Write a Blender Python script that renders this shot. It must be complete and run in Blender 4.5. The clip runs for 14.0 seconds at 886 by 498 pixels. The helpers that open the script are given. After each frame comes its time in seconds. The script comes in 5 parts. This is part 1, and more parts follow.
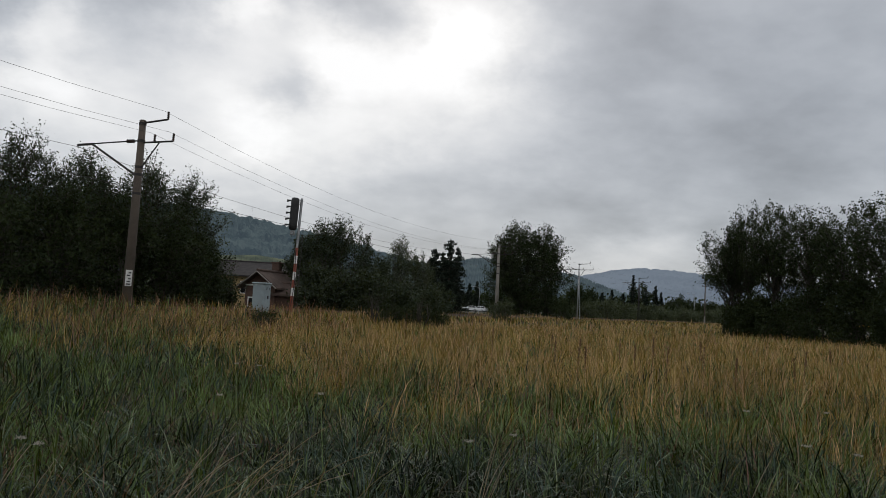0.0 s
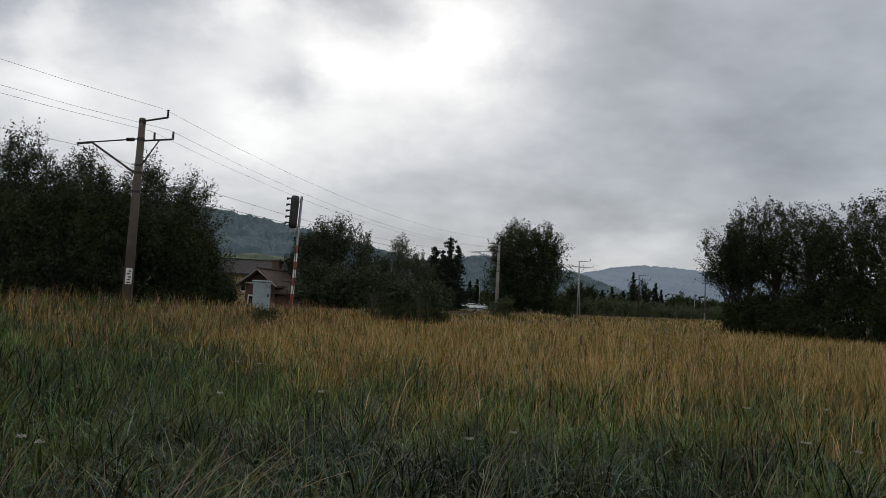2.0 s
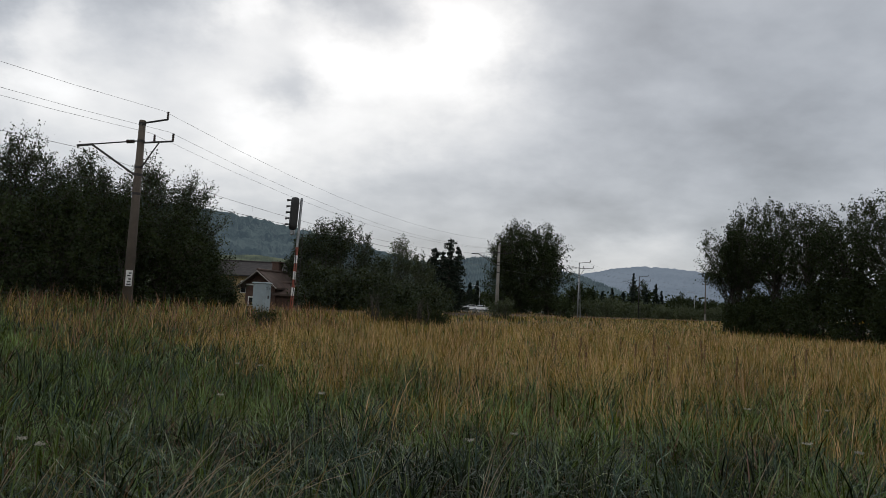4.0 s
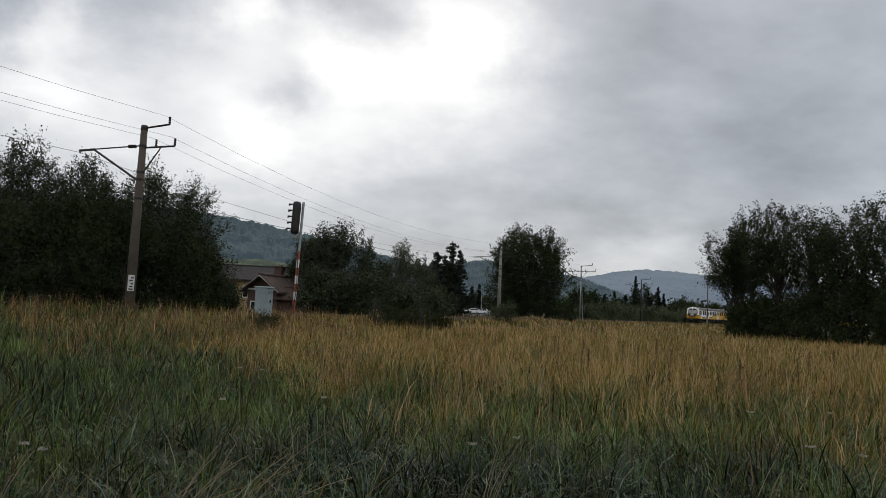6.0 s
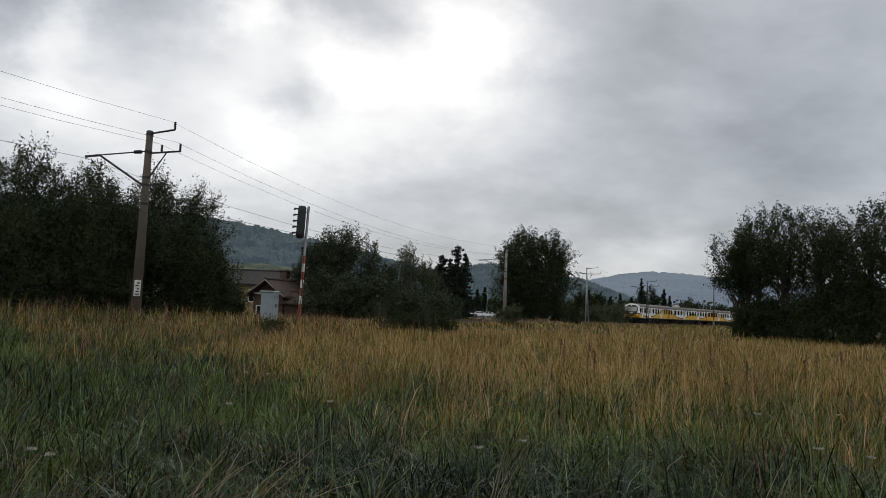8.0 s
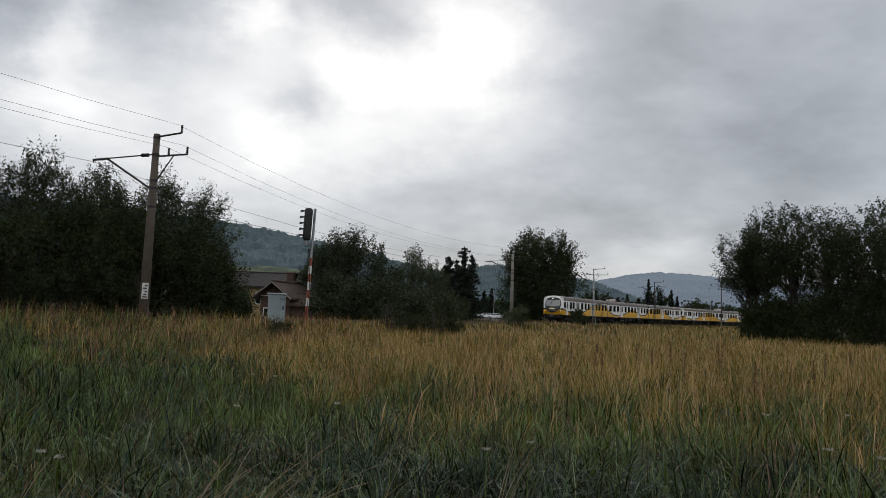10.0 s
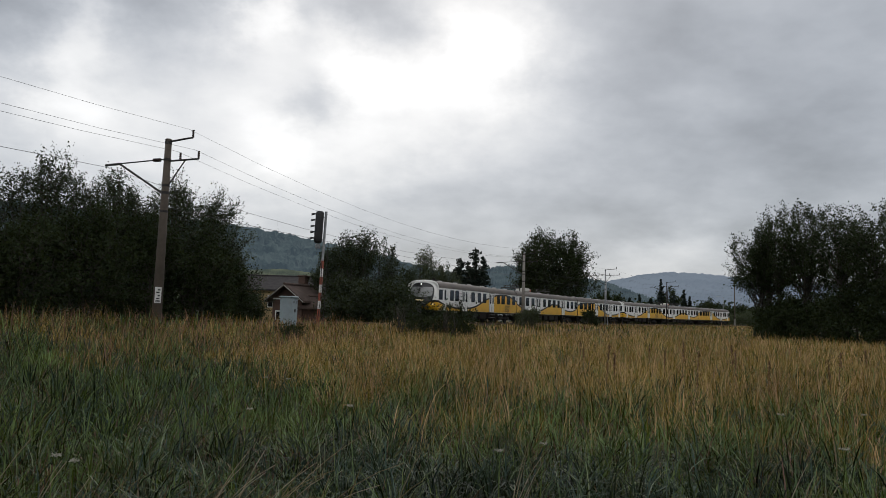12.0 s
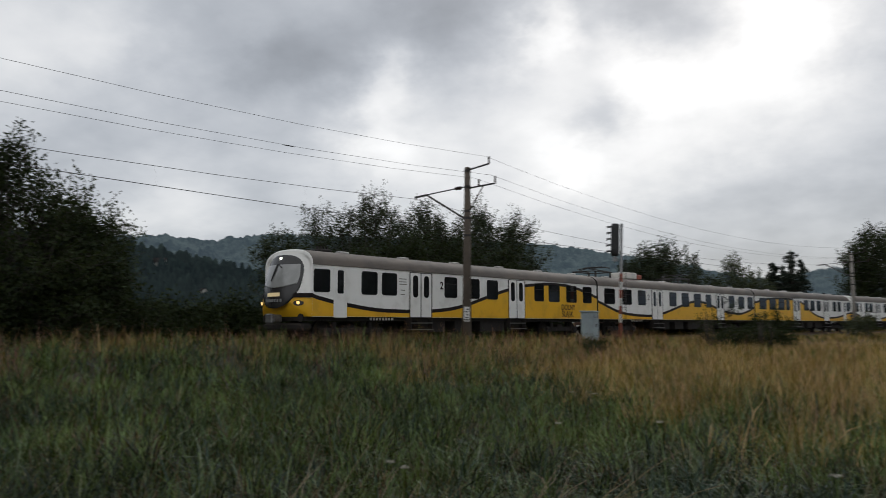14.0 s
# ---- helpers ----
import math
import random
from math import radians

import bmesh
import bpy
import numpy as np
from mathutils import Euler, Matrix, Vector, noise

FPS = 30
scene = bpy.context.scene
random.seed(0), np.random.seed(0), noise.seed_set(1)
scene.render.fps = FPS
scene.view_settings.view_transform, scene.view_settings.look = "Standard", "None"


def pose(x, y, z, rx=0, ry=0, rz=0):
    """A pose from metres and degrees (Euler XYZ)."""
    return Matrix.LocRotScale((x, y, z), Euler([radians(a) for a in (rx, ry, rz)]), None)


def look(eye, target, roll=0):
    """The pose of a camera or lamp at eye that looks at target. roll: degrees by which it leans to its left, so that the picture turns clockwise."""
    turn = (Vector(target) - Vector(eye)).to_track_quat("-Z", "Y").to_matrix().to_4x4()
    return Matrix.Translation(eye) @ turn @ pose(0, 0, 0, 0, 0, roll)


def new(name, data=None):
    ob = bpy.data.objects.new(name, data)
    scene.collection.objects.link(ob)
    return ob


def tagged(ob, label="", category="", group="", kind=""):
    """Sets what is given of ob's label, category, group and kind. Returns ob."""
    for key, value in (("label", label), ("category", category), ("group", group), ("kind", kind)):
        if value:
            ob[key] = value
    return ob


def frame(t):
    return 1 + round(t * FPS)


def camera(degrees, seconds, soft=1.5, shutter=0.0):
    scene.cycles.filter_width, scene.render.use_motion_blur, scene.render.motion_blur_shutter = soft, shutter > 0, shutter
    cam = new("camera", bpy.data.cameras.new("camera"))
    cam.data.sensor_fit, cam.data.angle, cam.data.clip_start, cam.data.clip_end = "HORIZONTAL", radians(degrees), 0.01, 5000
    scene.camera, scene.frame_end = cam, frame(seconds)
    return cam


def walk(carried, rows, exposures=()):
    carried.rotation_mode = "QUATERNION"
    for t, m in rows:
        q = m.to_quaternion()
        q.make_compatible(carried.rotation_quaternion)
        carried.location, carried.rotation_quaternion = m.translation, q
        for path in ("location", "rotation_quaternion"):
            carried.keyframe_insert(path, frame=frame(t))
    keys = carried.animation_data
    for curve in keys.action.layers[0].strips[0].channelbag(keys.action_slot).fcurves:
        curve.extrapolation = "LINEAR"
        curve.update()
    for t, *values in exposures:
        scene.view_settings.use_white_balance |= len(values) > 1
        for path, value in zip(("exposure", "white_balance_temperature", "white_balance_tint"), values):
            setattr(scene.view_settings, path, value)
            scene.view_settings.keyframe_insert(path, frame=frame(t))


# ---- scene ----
# One camera on the spot, turning to follow the train
cam = camera(60.7, 14.0, soft=0.8, shutter=0.22)
EYE = 1.65
ROWS = [  # seconds, yaw, pitch, roll
    (0.0, 0.00, 4.29, -2.99), (0.5, 0.00, 4.24, -2.96), (1.0, 0.01, 4.19, -2.92), (1.5, 0.01, 4.13, -2.90),
    (2.0, 0.01, 4.11, -2.88), (2.5, 0.01, 4.08, -2.88), (3.0, 0.01, 4.11, -2.85), (5.5, 0.12, 4.42, -2.65),
    (6.0, 0.18, 4.49, -2.58), (6.5, 0.25, 4.56, -2.51), (7.0, 0.34, 4.63, -2.42), (7.5, 0.46, 4.66, -2.33),
    (8.0, 0.60, 4.72, -2.26), (10.5, 1.29, 4.84, -1.98), (11.0, 1.50, 4.87, -1.88), (11.5, 1.72, 4.89, -1.74),
    (12.0, 1.99, 4.92, -1.60), (12.5, 2.92, 4.93, -1.16), (13.0, 6.93, 4.93, -0.90), (13.5, 13.38, 5.20, -0.49),
    (14.0, 24.43, 5.71, 0.07)]
walk(cam, [(t, pose(0, 0, EYE, 90 + pitch, roll, yaw)) for t, yaw, pitch, roll in ROWS],
     exposures=[(0.0, -0.10), (3.0, -0.07), (6.0, 0.0), (8.0, 0.0), (14.0, -0.02)])

# ---- the track: an arc, with s metres along it from its point nearest the camera and off metres towards the camera's side
DIST, A0, RADIUS = 22.265, radians(13.127), 456.4
CX, CY = (RADIUS - DIST) * math.cos(A0), -(RADIUS - DIST) * math.sin(A0)
RAIL = 0.90


def heading(s):
    return A0 + s / RADIUS


def on_track(s, off=0.0, z=0.0):
    h = heading(s)
    return Vector((CX - (RADIUS - off) * math.cos(h), CY + (RADIUS - off) * math.sin(h), z))


def track_pose(s, off=0.0, z=0.0):
    """x along the track away from the camera's end, y to the far side, z up."""
    return Matrix.Translation(on_track(s, off, z)) @ Matrix.Rotation(math.pi / 2 - heading(s), 4, "Z")


def sm(a, b, v):
    u = np.clip((v - a) / (b - a), 0, 1)
    return u * u * (3 - 2 * u)


def track_coords(x, y):
    dx, dy = CX - x, y - CY
    off = RADIUS - np.hypot(dx, dy)
    s = (np.arctan2(dy, dx) - A0) * RADIUS
    return s, off


def waves(x, y, scale, seed):
    """Smooth uneven field, about -1 to 1."""
    rs = np.random.RandomState(seed)
    v = 0
    for i in range(9):
        a, ph, k = rs.rand() * 6.283, rs.rand() * 6.283, (0.6 + 1.5 * rs.rand()) / scale
        v = v + np.sin((x * np.cos(a) + y * np.sin(a)) * k * 6.283 + ph)
    return v / 4.0


def ground_z(x, y):
    x, y = np.asarray(x, float), np.asarray(y, float)
    s, off = track_coords(x, y)
    near = np.abs(s) < 700
    bank = 0.52 * sm(9.5, 3.6, off) * sm(-12, -4, off)
    left = 0.30 * sm(48, 14, s) * sm(17, 6, off) * sm(-40, -3, off)
    d = np.hypot(x, y)
    rough = 0.06 * waves(x, y, 9, 3) + 0.03 * waves(x, y, 2.7, 4)
    bed = sm(3.6, 2.6, np.abs(off))
    far = 0.5 * sm(150, 500, d) + 6 * sm(400, 3000, d)
    return np.where(near, bank + left, 0) * 1.0 + rough * (1 - bed) * sm(400, 100, d) + far - 0.08 * bed


# ---- light: an overcast sky with thin bright places, and a wide weak sun behind the cloud
SUN_AZ, SUN_EL = -3.0, 34.0
world = bpy.data.worlds.new("overcast")
scene.world = world
world.use_nodes = True


def direction(az, el):
    az, el = radians(az), radians(el)
    return (math.cos(el) * math.sin(az), math.cos(el) * math.cos(az), math.sin(el))


class Nodes:
    """Short hand for node trees."""

    def __init__(self, tree):
        self.t = tree
        tree.nodes.clear()

    def add(self, kind, **props):
        n = self.t.nodes.new(kind)
        ins = props.pop("ins", {})
        if "operation" in props:
            n.operation = props.pop("operation")
        if "sky_type" in props:
            n.sky_type = props.pop("sky_type")
        if "noise_dimensions" in props:
            n.noise_dimensions = props.pop("noise_dimensions")
        if "data_type" in props:
            n.data_type = props.pop("data_type")
        if "blend_type" in props:
            n.blend_type = props.pop("blend_type")
        if "interpolation_type" in props:
            n.interpolation_type = props.pop("interpolation_type")
        for k, v in ins.items():
            sock = n.inputs[k]
            if isinstance(v, bpy.types.NodeSocket):
                self.t.links.new(v, sock)
            else:
                sock.default_value = v
        return n

    def link(self, a, b):
        self.t.links.new(a, b)

    def math(self, op, a, b=0.0, c=None):
        ins = {0: a, 1: b}
        if c is not None:
            ins[2] = c
        return self.add("ShaderNodeMath", operation=op, ins=ins).outputs[0]

    def vmath(self, op, a, b=(0, 0, 0)):
        n = self.add("ShaderNodeVectorMath", operation=op, ins={0: a, 1: b})
        return n.outputs["Value"] if op == "DOT_PRODUCT" else n.outputs["Vector"]

    def noise(self, vec, scale, detail=4.0, rough=0.55):
        n = self.add("ShaderNodeTexNoise", ins={"Vector": vec, "Scale": scale, "Detail": detail, "Roughness": rough})
        return n

    def step(self, v, a, b, lo=0.0, hi=1.0):
        n = self.add("ShaderNodeMapRange", interpolation_type="SMOOTHSTEP", ins={0: v, 1: a, 2: b, 3: lo, 4: hi})
        return n.outputs[0]

    def mix(self, fac, a, b):
        n = self.add("ShaderNodeMix", data_type="RGBA", ins={0: fac, 6: a, 7: b})
        return n.outputs[2]


def build_sky():
    n = Nodes(world.node_tree)
    co = n.add("ShaderNodeTexCoord").outputs["Generated"]
    d0 = n.vmath("NORMALIZE", co)
    sep0 = n.add("ShaderNodeSeparateXYZ", ins={0: d0})
    zz = n.math("MAXIMUM", sep0.outputs[2], 0.0)
    # cloud deck seen in perspective
    den = n.math("ADD", zz, 0.34)
    flat = n.add("ShaderNodeCombineXYZ", ins={0: n.math("DIVIDE", sep0.outputs[0], den), 1: n.math("DIVIDE", sep0.outputs[1], den), 2: 3.1}).outputs[0]
    deck = n.noise(flat, 2.6, 3.0, 0.5).outputs[0]
    billow = n.noise(flat, 7.0, 4.0, 0.52).outputs[0]
    # ragged edges: the places of the gaps are pushed about by the same billows
    w1 = n.vmath("MULTIPLY", n.vmath("SUBTRACT", n.noise(flat, 5.0, 5.0, 0.6).outputs["Color"], (0.5, 0.5, 0.5)), (0.11, 0.11, 0.07))
    w2 = n.vmath("MULTIPLY", n.vmath("SUBTRACT", n.noise(d0, 24.0, 4.0, 0.6).outputs["Color"], (0.5, 0.5, 0.5)), (0.045, 0.045, 0.03))
    d = n.vmath("NORMALIZE", n.vmath("ADD", n.vmath("ADD", d0, w1), w2))
    sep = n.add("ShaderNodeSeparateXYZ", ins={0: d})
    az = n.math("MULTIPLY", n.math("ARCTAN2", sep.outputs[0], sep.outputs[1]), 57.2958)
    el = n.math("MULTIPLY", n.math("ARCSINE", sep.outputs[2]), 57.2958)
    v = n.math("ADD", n.math("MULTIPLY", n.math("SUBTRACT", deck, 0.5), 0.20), n.math("MULTIPLY", n.math("SUBTRACT", billow, 0.5), 0.22))
    v = n.math("ADD", v, 0.52)
    # thin places that let light through, and thick dark bellies: azimuth, elevation, two radii and a turn in degrees, strength
    thin = [(14.0, 4.4, 7.0, 1.6, 0.0, 0.07),
        (-10.8, 13.9, 17.6, 8.0, 15.0, 0.345), (1.1, 19.6, 5.0, 5.0, 30.0, 0.35), (-16.5, 21.5, 2.3, 2.3, 0.0, 0.27), (-54.3, 18.3, 7.5, 5.0, 15.0, 0.21),
        (-28.3, 18.4, 2.3, 2.3, 0.0, 0.18), (-44.5, 8.0, 4.8, 3.2, 15.0, 0.18), (-29.8, 14.2, 2.3, 2.3, -20.0, 0.16), (-28.7, 13.3, 5.0, 5.0, 0.0, 0.16),
        (-8.2, 17.2, 3.4, 2.3, -20.0, 0.15), (-14.3, 12.0, 2.3, 2.3, 60.0, 0.13), (-48.9, 20.2, 3.4, 2.3, 15.0, 0.1), (-10.3, 19.3, 2.3, 2.3, -20.0, 0.1),
        (14.9, 5.2, 5.1, 2.3, 30.0, 0.08), (-15.7, 19.8, 5.0, 5.0, 30.0, 0.03)]
    thick = [(-2.0, 6.0, 32.0, 4.5, 0.0, -0.07), (25.0, 12.5, 11.0, 6.5, 0.0, -0.10), (3.0, 12.2, 6.0, 2.0, 0.0, 0.06), (13.5, 19.5, 6.0, 4.0, 0.0, -0.06),
        (9.9, 19.8, 8.0, 8.0, 30.0, -0.07), (4.5, 19.3, 2.3, 2.3, 60.0, -0.07), (-4.3, 20.5, 2.3, 2.3, 15.0, -0.1), (-36.8, 19.4, 5.1, 2.3, 30.0, -0.11),
        (-1.6, 11.4, 7.0, 3.2, 30.0, -0.11), (-13.9, 22.8, 2.3, 2.3, 30.0, -0.11), (-31.2, 19.6, 5.1, 2.3, 30.0, -0.12), (-12.1, 15.4, 2.6, 1.8, 15.0, -0.24),
        (-24.2, 21.9, 5.0, 5.0, 15.0, -0.17), (-7.6, 22.5, 3.4, 2.3, -20.0, -0.17)]
    for a, e, ra, re, turn, amp in thin + thick:
        c, s_ = math.cos(radians(turn)), math.sin(radians(turn))
        da, de = n.math("SUBTRACT", az, a), n.math("SUBTRACT", el, e)
        p = n.math("MULTIPLY_ADD", da, c / ra, n.math("MULTIPLY", de, s_ / ra))
        q = n.math("MULTIPLY_ADD", da, -s_ / re, n.math("MULTIPLY", de, c / re))
        r2 = n.math("MULTIPLY_ADD", p, p, n.math("MULTIPLY", q, q))
        v = n.math("MULTIPLY_ADD", n.math("EXPONENT", n.math("MULTIPLY", r2, -1.0)), amp, v)
    v = n.math("MULTIPLY_ADD", n.math("SUBTRACT", v, 0.55), 1.15, 0.52)
    v = n.math("ADD", v, n.step(zz, 0.44, 0.9, 0.0, 0.04))
    v = n.math("ADD", v, n.step(n.math("MULTIPLY", sep0.outputs[1], -1.0), -0.2, 0.8, 0.0, 0.26))
    v = n.math("MINIMUM", n.math("MAXIMUM", v, 0.22), 0.97)
    tint = n.mix(n.step(v, 0.35, 0.9), (0.92, 0.975, 1.06, 1), (1.0, 1.0, 1.0, 1))
    col = n.vmath("MULTIPLY", tint, n.add("ShaderNodeCombineXYZ", ins={0: v, 1: v, 2: v}).outputs[0])
    bg = n.add("ShaderNodeBackground", ins={0: col, 1: 1.0})
    sky = n.add("ShaderNodeTexSky", sky_type="NISHITA")
    sky.sun_disc, sky.sun_elevation, sky.sun_rotation = False, radians(SUN_EL), radians(SUN_AZ)
    bg2 = n.add("ShaderNodeBackground", ins={0: sky.outputs[0], 1: 0.008})
    add = n.add("ShaderNodeAddShader")
    n.link(bg.outputs[0], add.inputs[0])
    n.link(bg2.outputs[0], add.inputs[1])
    out = n.add("ShaderNodeOutputWorld")
    n.link(add.outputs[0], out.inputs[0])


build_sky()
sun_data = bpy.data.lights.new("sun", "SUN")
sun_data.energy, sun_data.angle, sun_data.color = 0.6, radians(25), (1.0, 0.97, 0.92)
sun = new("sun", sun_data)
sun.matrix_world = look(Vector(direction(SUN_AZ, SUN_EL)) * 50, (0, 0, 0))


# ---- materials
def material(name, colour, rough=0.8, colour2=None, scale=2.0, metal=0.0, bump=0.0, bump_scale=30.0, island=0.0, per_object=0.0, emit=None,
             translucent=0.0, spec=0.5, patch=0.0, patch_scale=0.3, patch_colour=None, emit2=None):
    """Principled, with variation at two scales; island and per_object vary the brightness from piece to piece."""
    m = bpy.data.materials.new(name)
    m.use_nodes = True
    n = Nodes(m.node_tree)
    co = n.add("ShaderNodeTexCoord").outputs["Object"]
    c1 = (*colour, 1)
    c2 = (*(colour2 or [c * 0.7 for c in colour]), 1)
    fac = n.step(n.noise(co, scale, 6.0, 0.6).outputs[0], 0.35, 0.68)
    col = n.mix(fac, c1, c2)
    if patch:
        pf = n.step(n.noise(co, patch_scale, 3.0).outputs[0], 0.5, 0.66, 0.0, patch)
        col = n.mix(pf, col, (*(patch_colour or [c * 0.6 for c in colour]), 1))
    rnd = None
    if island:
        rnd, amt = n.add("ShaderNodeNewGeometry").outputs["Random Per Island"], island
    elif per_object:
        rnd, amt = n.add("ShaderNodeObjectInfo").outputs["Random"], per_object
    if rnd:
        k = n.step(rnd, 0.0, 1.0, 1.0 - amt, 1.0 + amt)
        col = n.vmath("MULTIPLY", col, n.add("ShaderNodeCombineXYZ", ins={0: k, 1: k, 2: n.math("MULTIPLY", k, k)}).outputs[0])
    p = n.add("ShaderNodeBsdfPrincipled", ins={"Base Color": col, "Roughness": rough, "Metallic": metal, "Specular IOR Level": spec})
    if bump:
        b = n.add("ShaderNodeBump", ins={"Strength": bump, "Distance": 0.02, "Height": n.noise(co, bump_scale, 5.0).outputs[0]})
        n.link(b.outputs[0], p.inputs["Normal"])
    if emit:
        p.inputs["Emission Color"].default_value = (*emit[0], 1)
        p.inputs["Emission Strength"].default_value = emit[1]
        if emit2:
            ef = n.step(n.math("ADD", n.math("MULTIPLY", n.noise(co, scale * 0.5, 3.0).outputs[0], 0.6), n.math("MULTIPLY", n.noise(co, scale * 6, 4.0, 0.7).outputs[0], 0.4)), 0.40, 0.60)
            n.link(n.mix(ef, (*emit[0], 1), (*emit2, 1)), p.inputs["Emission Color"])
    shader = p.outputs[0]
    if translucent:
        tr = n.add("ShaderNodeBsdfTranslucent", ins={0: col})
        mx = n.add("ShaderNodeMixShader", ins={0: translucent, 1: shader, 2: tr.outputs[0]})
        shader = mx.outputs[0]
    n.link(shader, n.add("ShaderNodeOutputMaterial").inputs[0])
    return m


M = {}
M["soil"] = material("soil", (0.026, 0.028, 0.012), 0.95, (0.015, 0.014, 0.008), 3.0, bump=0.5, bump_scale=8, patch=0.6, patch_scale=0.08, patch_colour=(0.11, 0.095, 0.04))
M["green"] = material("green_grass", (0.138, 0.190, 0.043), 0.6, (0.048, 0.074, 0.023), 0.9, island=0.8, translucent=0.3, spec=0.08)
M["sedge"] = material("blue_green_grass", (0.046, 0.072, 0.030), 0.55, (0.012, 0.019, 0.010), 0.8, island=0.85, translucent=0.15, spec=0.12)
M["straw"] = material("straw_grass", (0.42, 0.312, 0.084), 0.7, (0.16, 0.13, 0.04), 0.35, island=0.65, translucent=0.25, spec=0.08)
M["plume"] = material("seed_head", (0.52, 0.34, 0.12), 0.85, (0.28, 0.17, 0.07), 0.5, island=0.65, translucent=0.2, spec=0.08)
M["red_plume"] = material("reddish_seed_head", (0.30, 0.165, 0.09), 0.85, (0.20, 0.11, 0.06), 0.6, island=0.5, translucent=0.2, spec=0.08)
M["pale"] = material("dry_stalk", (0.34, 0.27, 0.16), 0.6, (0.20, 0.155, 0.085), 2.0, island=0.3, spec=0.08)
# highlights on the near grass, put into the colour of some blades
M["glint"] = material("glint_grass_blade", (0.27, 0.31, 0.17), 0.5, (0.17, 0.21, 0.10), 2.0, island=0.35, translucent=0.2, spec=0.15)
M["rust"] = material("dead_leaf", (0.17, 0.10, 0.058), 0.8, (0.075, 0.043, 0.028), 2.0, island=0.4, spec=0.08)
M["flower"] = material("white_flower", (0.40, 0.38, 0.32), 0.8, (0.3, 0.28, 0.22), 30.0, translucent=0.2)
M["leaf"] = material("leaf", (0.042, 0.055, 0.021), 0.75, (0.026, 0.037, 0.015), 0.4, island=0.4, translucent=0.22, spec=0.06)
M["leaf_willow"] = material("willow_leaf", (0.062, 0.076, 0.040), 0.7, (0.04, 0.054, 0.026), 0.4, island=0.5, translucent=0.22, spec=0.06)
M["leaf_light"] = material("young_leaf", (0.092, 0.108, 0.058), 0.75, (0.062, 0.076, 0.038), 0.4, island=0.35, translucent=0.25, spec=0.06)
M["needle"] = material("needle", (0.018, 0.028, 0.016), 0.6, (0.012, 0.02, 0.012), 0.6, island=0.35, spec=0.15)
M["bark"] = material("bark", (0.06, 0.05, 0.04), 0.9, (0.035, 0.03, 0.025), 6.0, bump=0.6, bump_scale=20)
M["concrete"] = material("weathered_concrete", (0.115, 0.092, 0.072), 0.9, (0.075, 0.06, 0.048), 1.6, bump=0.4, bump_scale=25, patch=0.5, patch_scale=0.9, patch_colour=(0.075, 0.062, 0.05))
M["concrete_light"] = material("pale_concrete", (0.27, 0.25, 0.22), 0.9, (0.19, 0.175, 0.155), 1.6, bump=0.3, bump_scale=25)
M["steel"] = material("grey_steel", (0.20, 0.20, 0.20), 0.5, (0.13, 0.12, 0.115), 5.0, metal=0.6, bump=0.1)
M["dark_steel"] = material("dark_steel", (0.05, 0.045, 0.042), 0.6, (0.03, 0.027, 0.025), 5.0, metal=0.4)
M["galvan"] = material("galvanised_steel", (0.38, 0.39, 0.40), 0.5, (0.28, 0.29, 0.30), 6.0, metal=0.5)
M["porcelain"] = material("brown_porcelain", (0.05, 0.03, 0.025), 0.25, (0.04, 0.025, 0.02), 5.0)
M["black"] = material("black_paint", (0.012, 0.012, 0.013), 0.6, (0.018, 0.018, 0.018), 5.0)
M["red"] = material("red_orange_paint", (0.34, 0.085, 0.045), 0.6, (0.22, 0.06, 0.04), 4.0)
M["white"] = material("white_paint", (0.72, 0.72, 0.70), 0.55, (0.6, 0.59, 0.56), 4.0)
M["cabinet"] = material("blue_grey_paint", (0.30, 0.36, 0.38), 0.6, (0.24, 0.29, 0.31), 1.5, bump=0.1, patch=0.35, patch_scale=2.0, patch_colour=(0.2, 0.22, 0.22))
M["ballast"] = material("ballast", (0.11, 0.088, 0.072), 0.95, (0.06, 0.05, 0.042), 14.0, bump=1.0, bump_scale=25)
M["sleeper"] = material("sleeper", (0.17, 0.155, 0.14), 0.9, (0.11, 0.10, 0.09), 8.0, per_object=0.25)
M["rail"] = material("rail_steel", (0.14, 0.09, 0.065), 0.6, (0.10, 0.065, 0.05), 6.0, metal=0.4)
M["glass"] = material("dark_glass", (0.010, 0.011, 0.012), 0.06, (0.012, 0.013, 0.014), 2.0, spec=0.6)
# windscreen: the bright sky's reflection is put into its grey base colour
M["shield"] = material("sky_grey_windscreen", (0.30, 0.305, 0.30), 0.08, (0.24, 0.245, 0.24), 2.0, spec=1.0)
M["t_white"] = material("train_white", (0.86, 0.85, 0.82), 0.35, (0.79, 0.78, 0.75), 0.7, patch=0.22, patch_scale=1.4, patch_colour=(0.5, 0.47, 0.42))
M["t_yellow"] = material("train_yellow", (0.80, 0.44, 0.012), 0.38, (0.72, 0.385, 0.012), 0.7, patch=0.25, patch_scale=1.4, patch_colour=(0.42, 0.24, 0.03))
M["t_stripe"] = material("train_dark_stripe", (0.016, 0.010, 0.010), 0.5, (0.012, 0.009, 0.009), 1.0, spec=0.15)
M["t_roof"] = material("train_grey_roof", (0.15, 0.125, 0.105), 0.7, (0.095, 0.085, 0.075), 0.8, patch=0.5, patch_scale=0.7, patch_colour=(0.13, 0.115, 0.1))
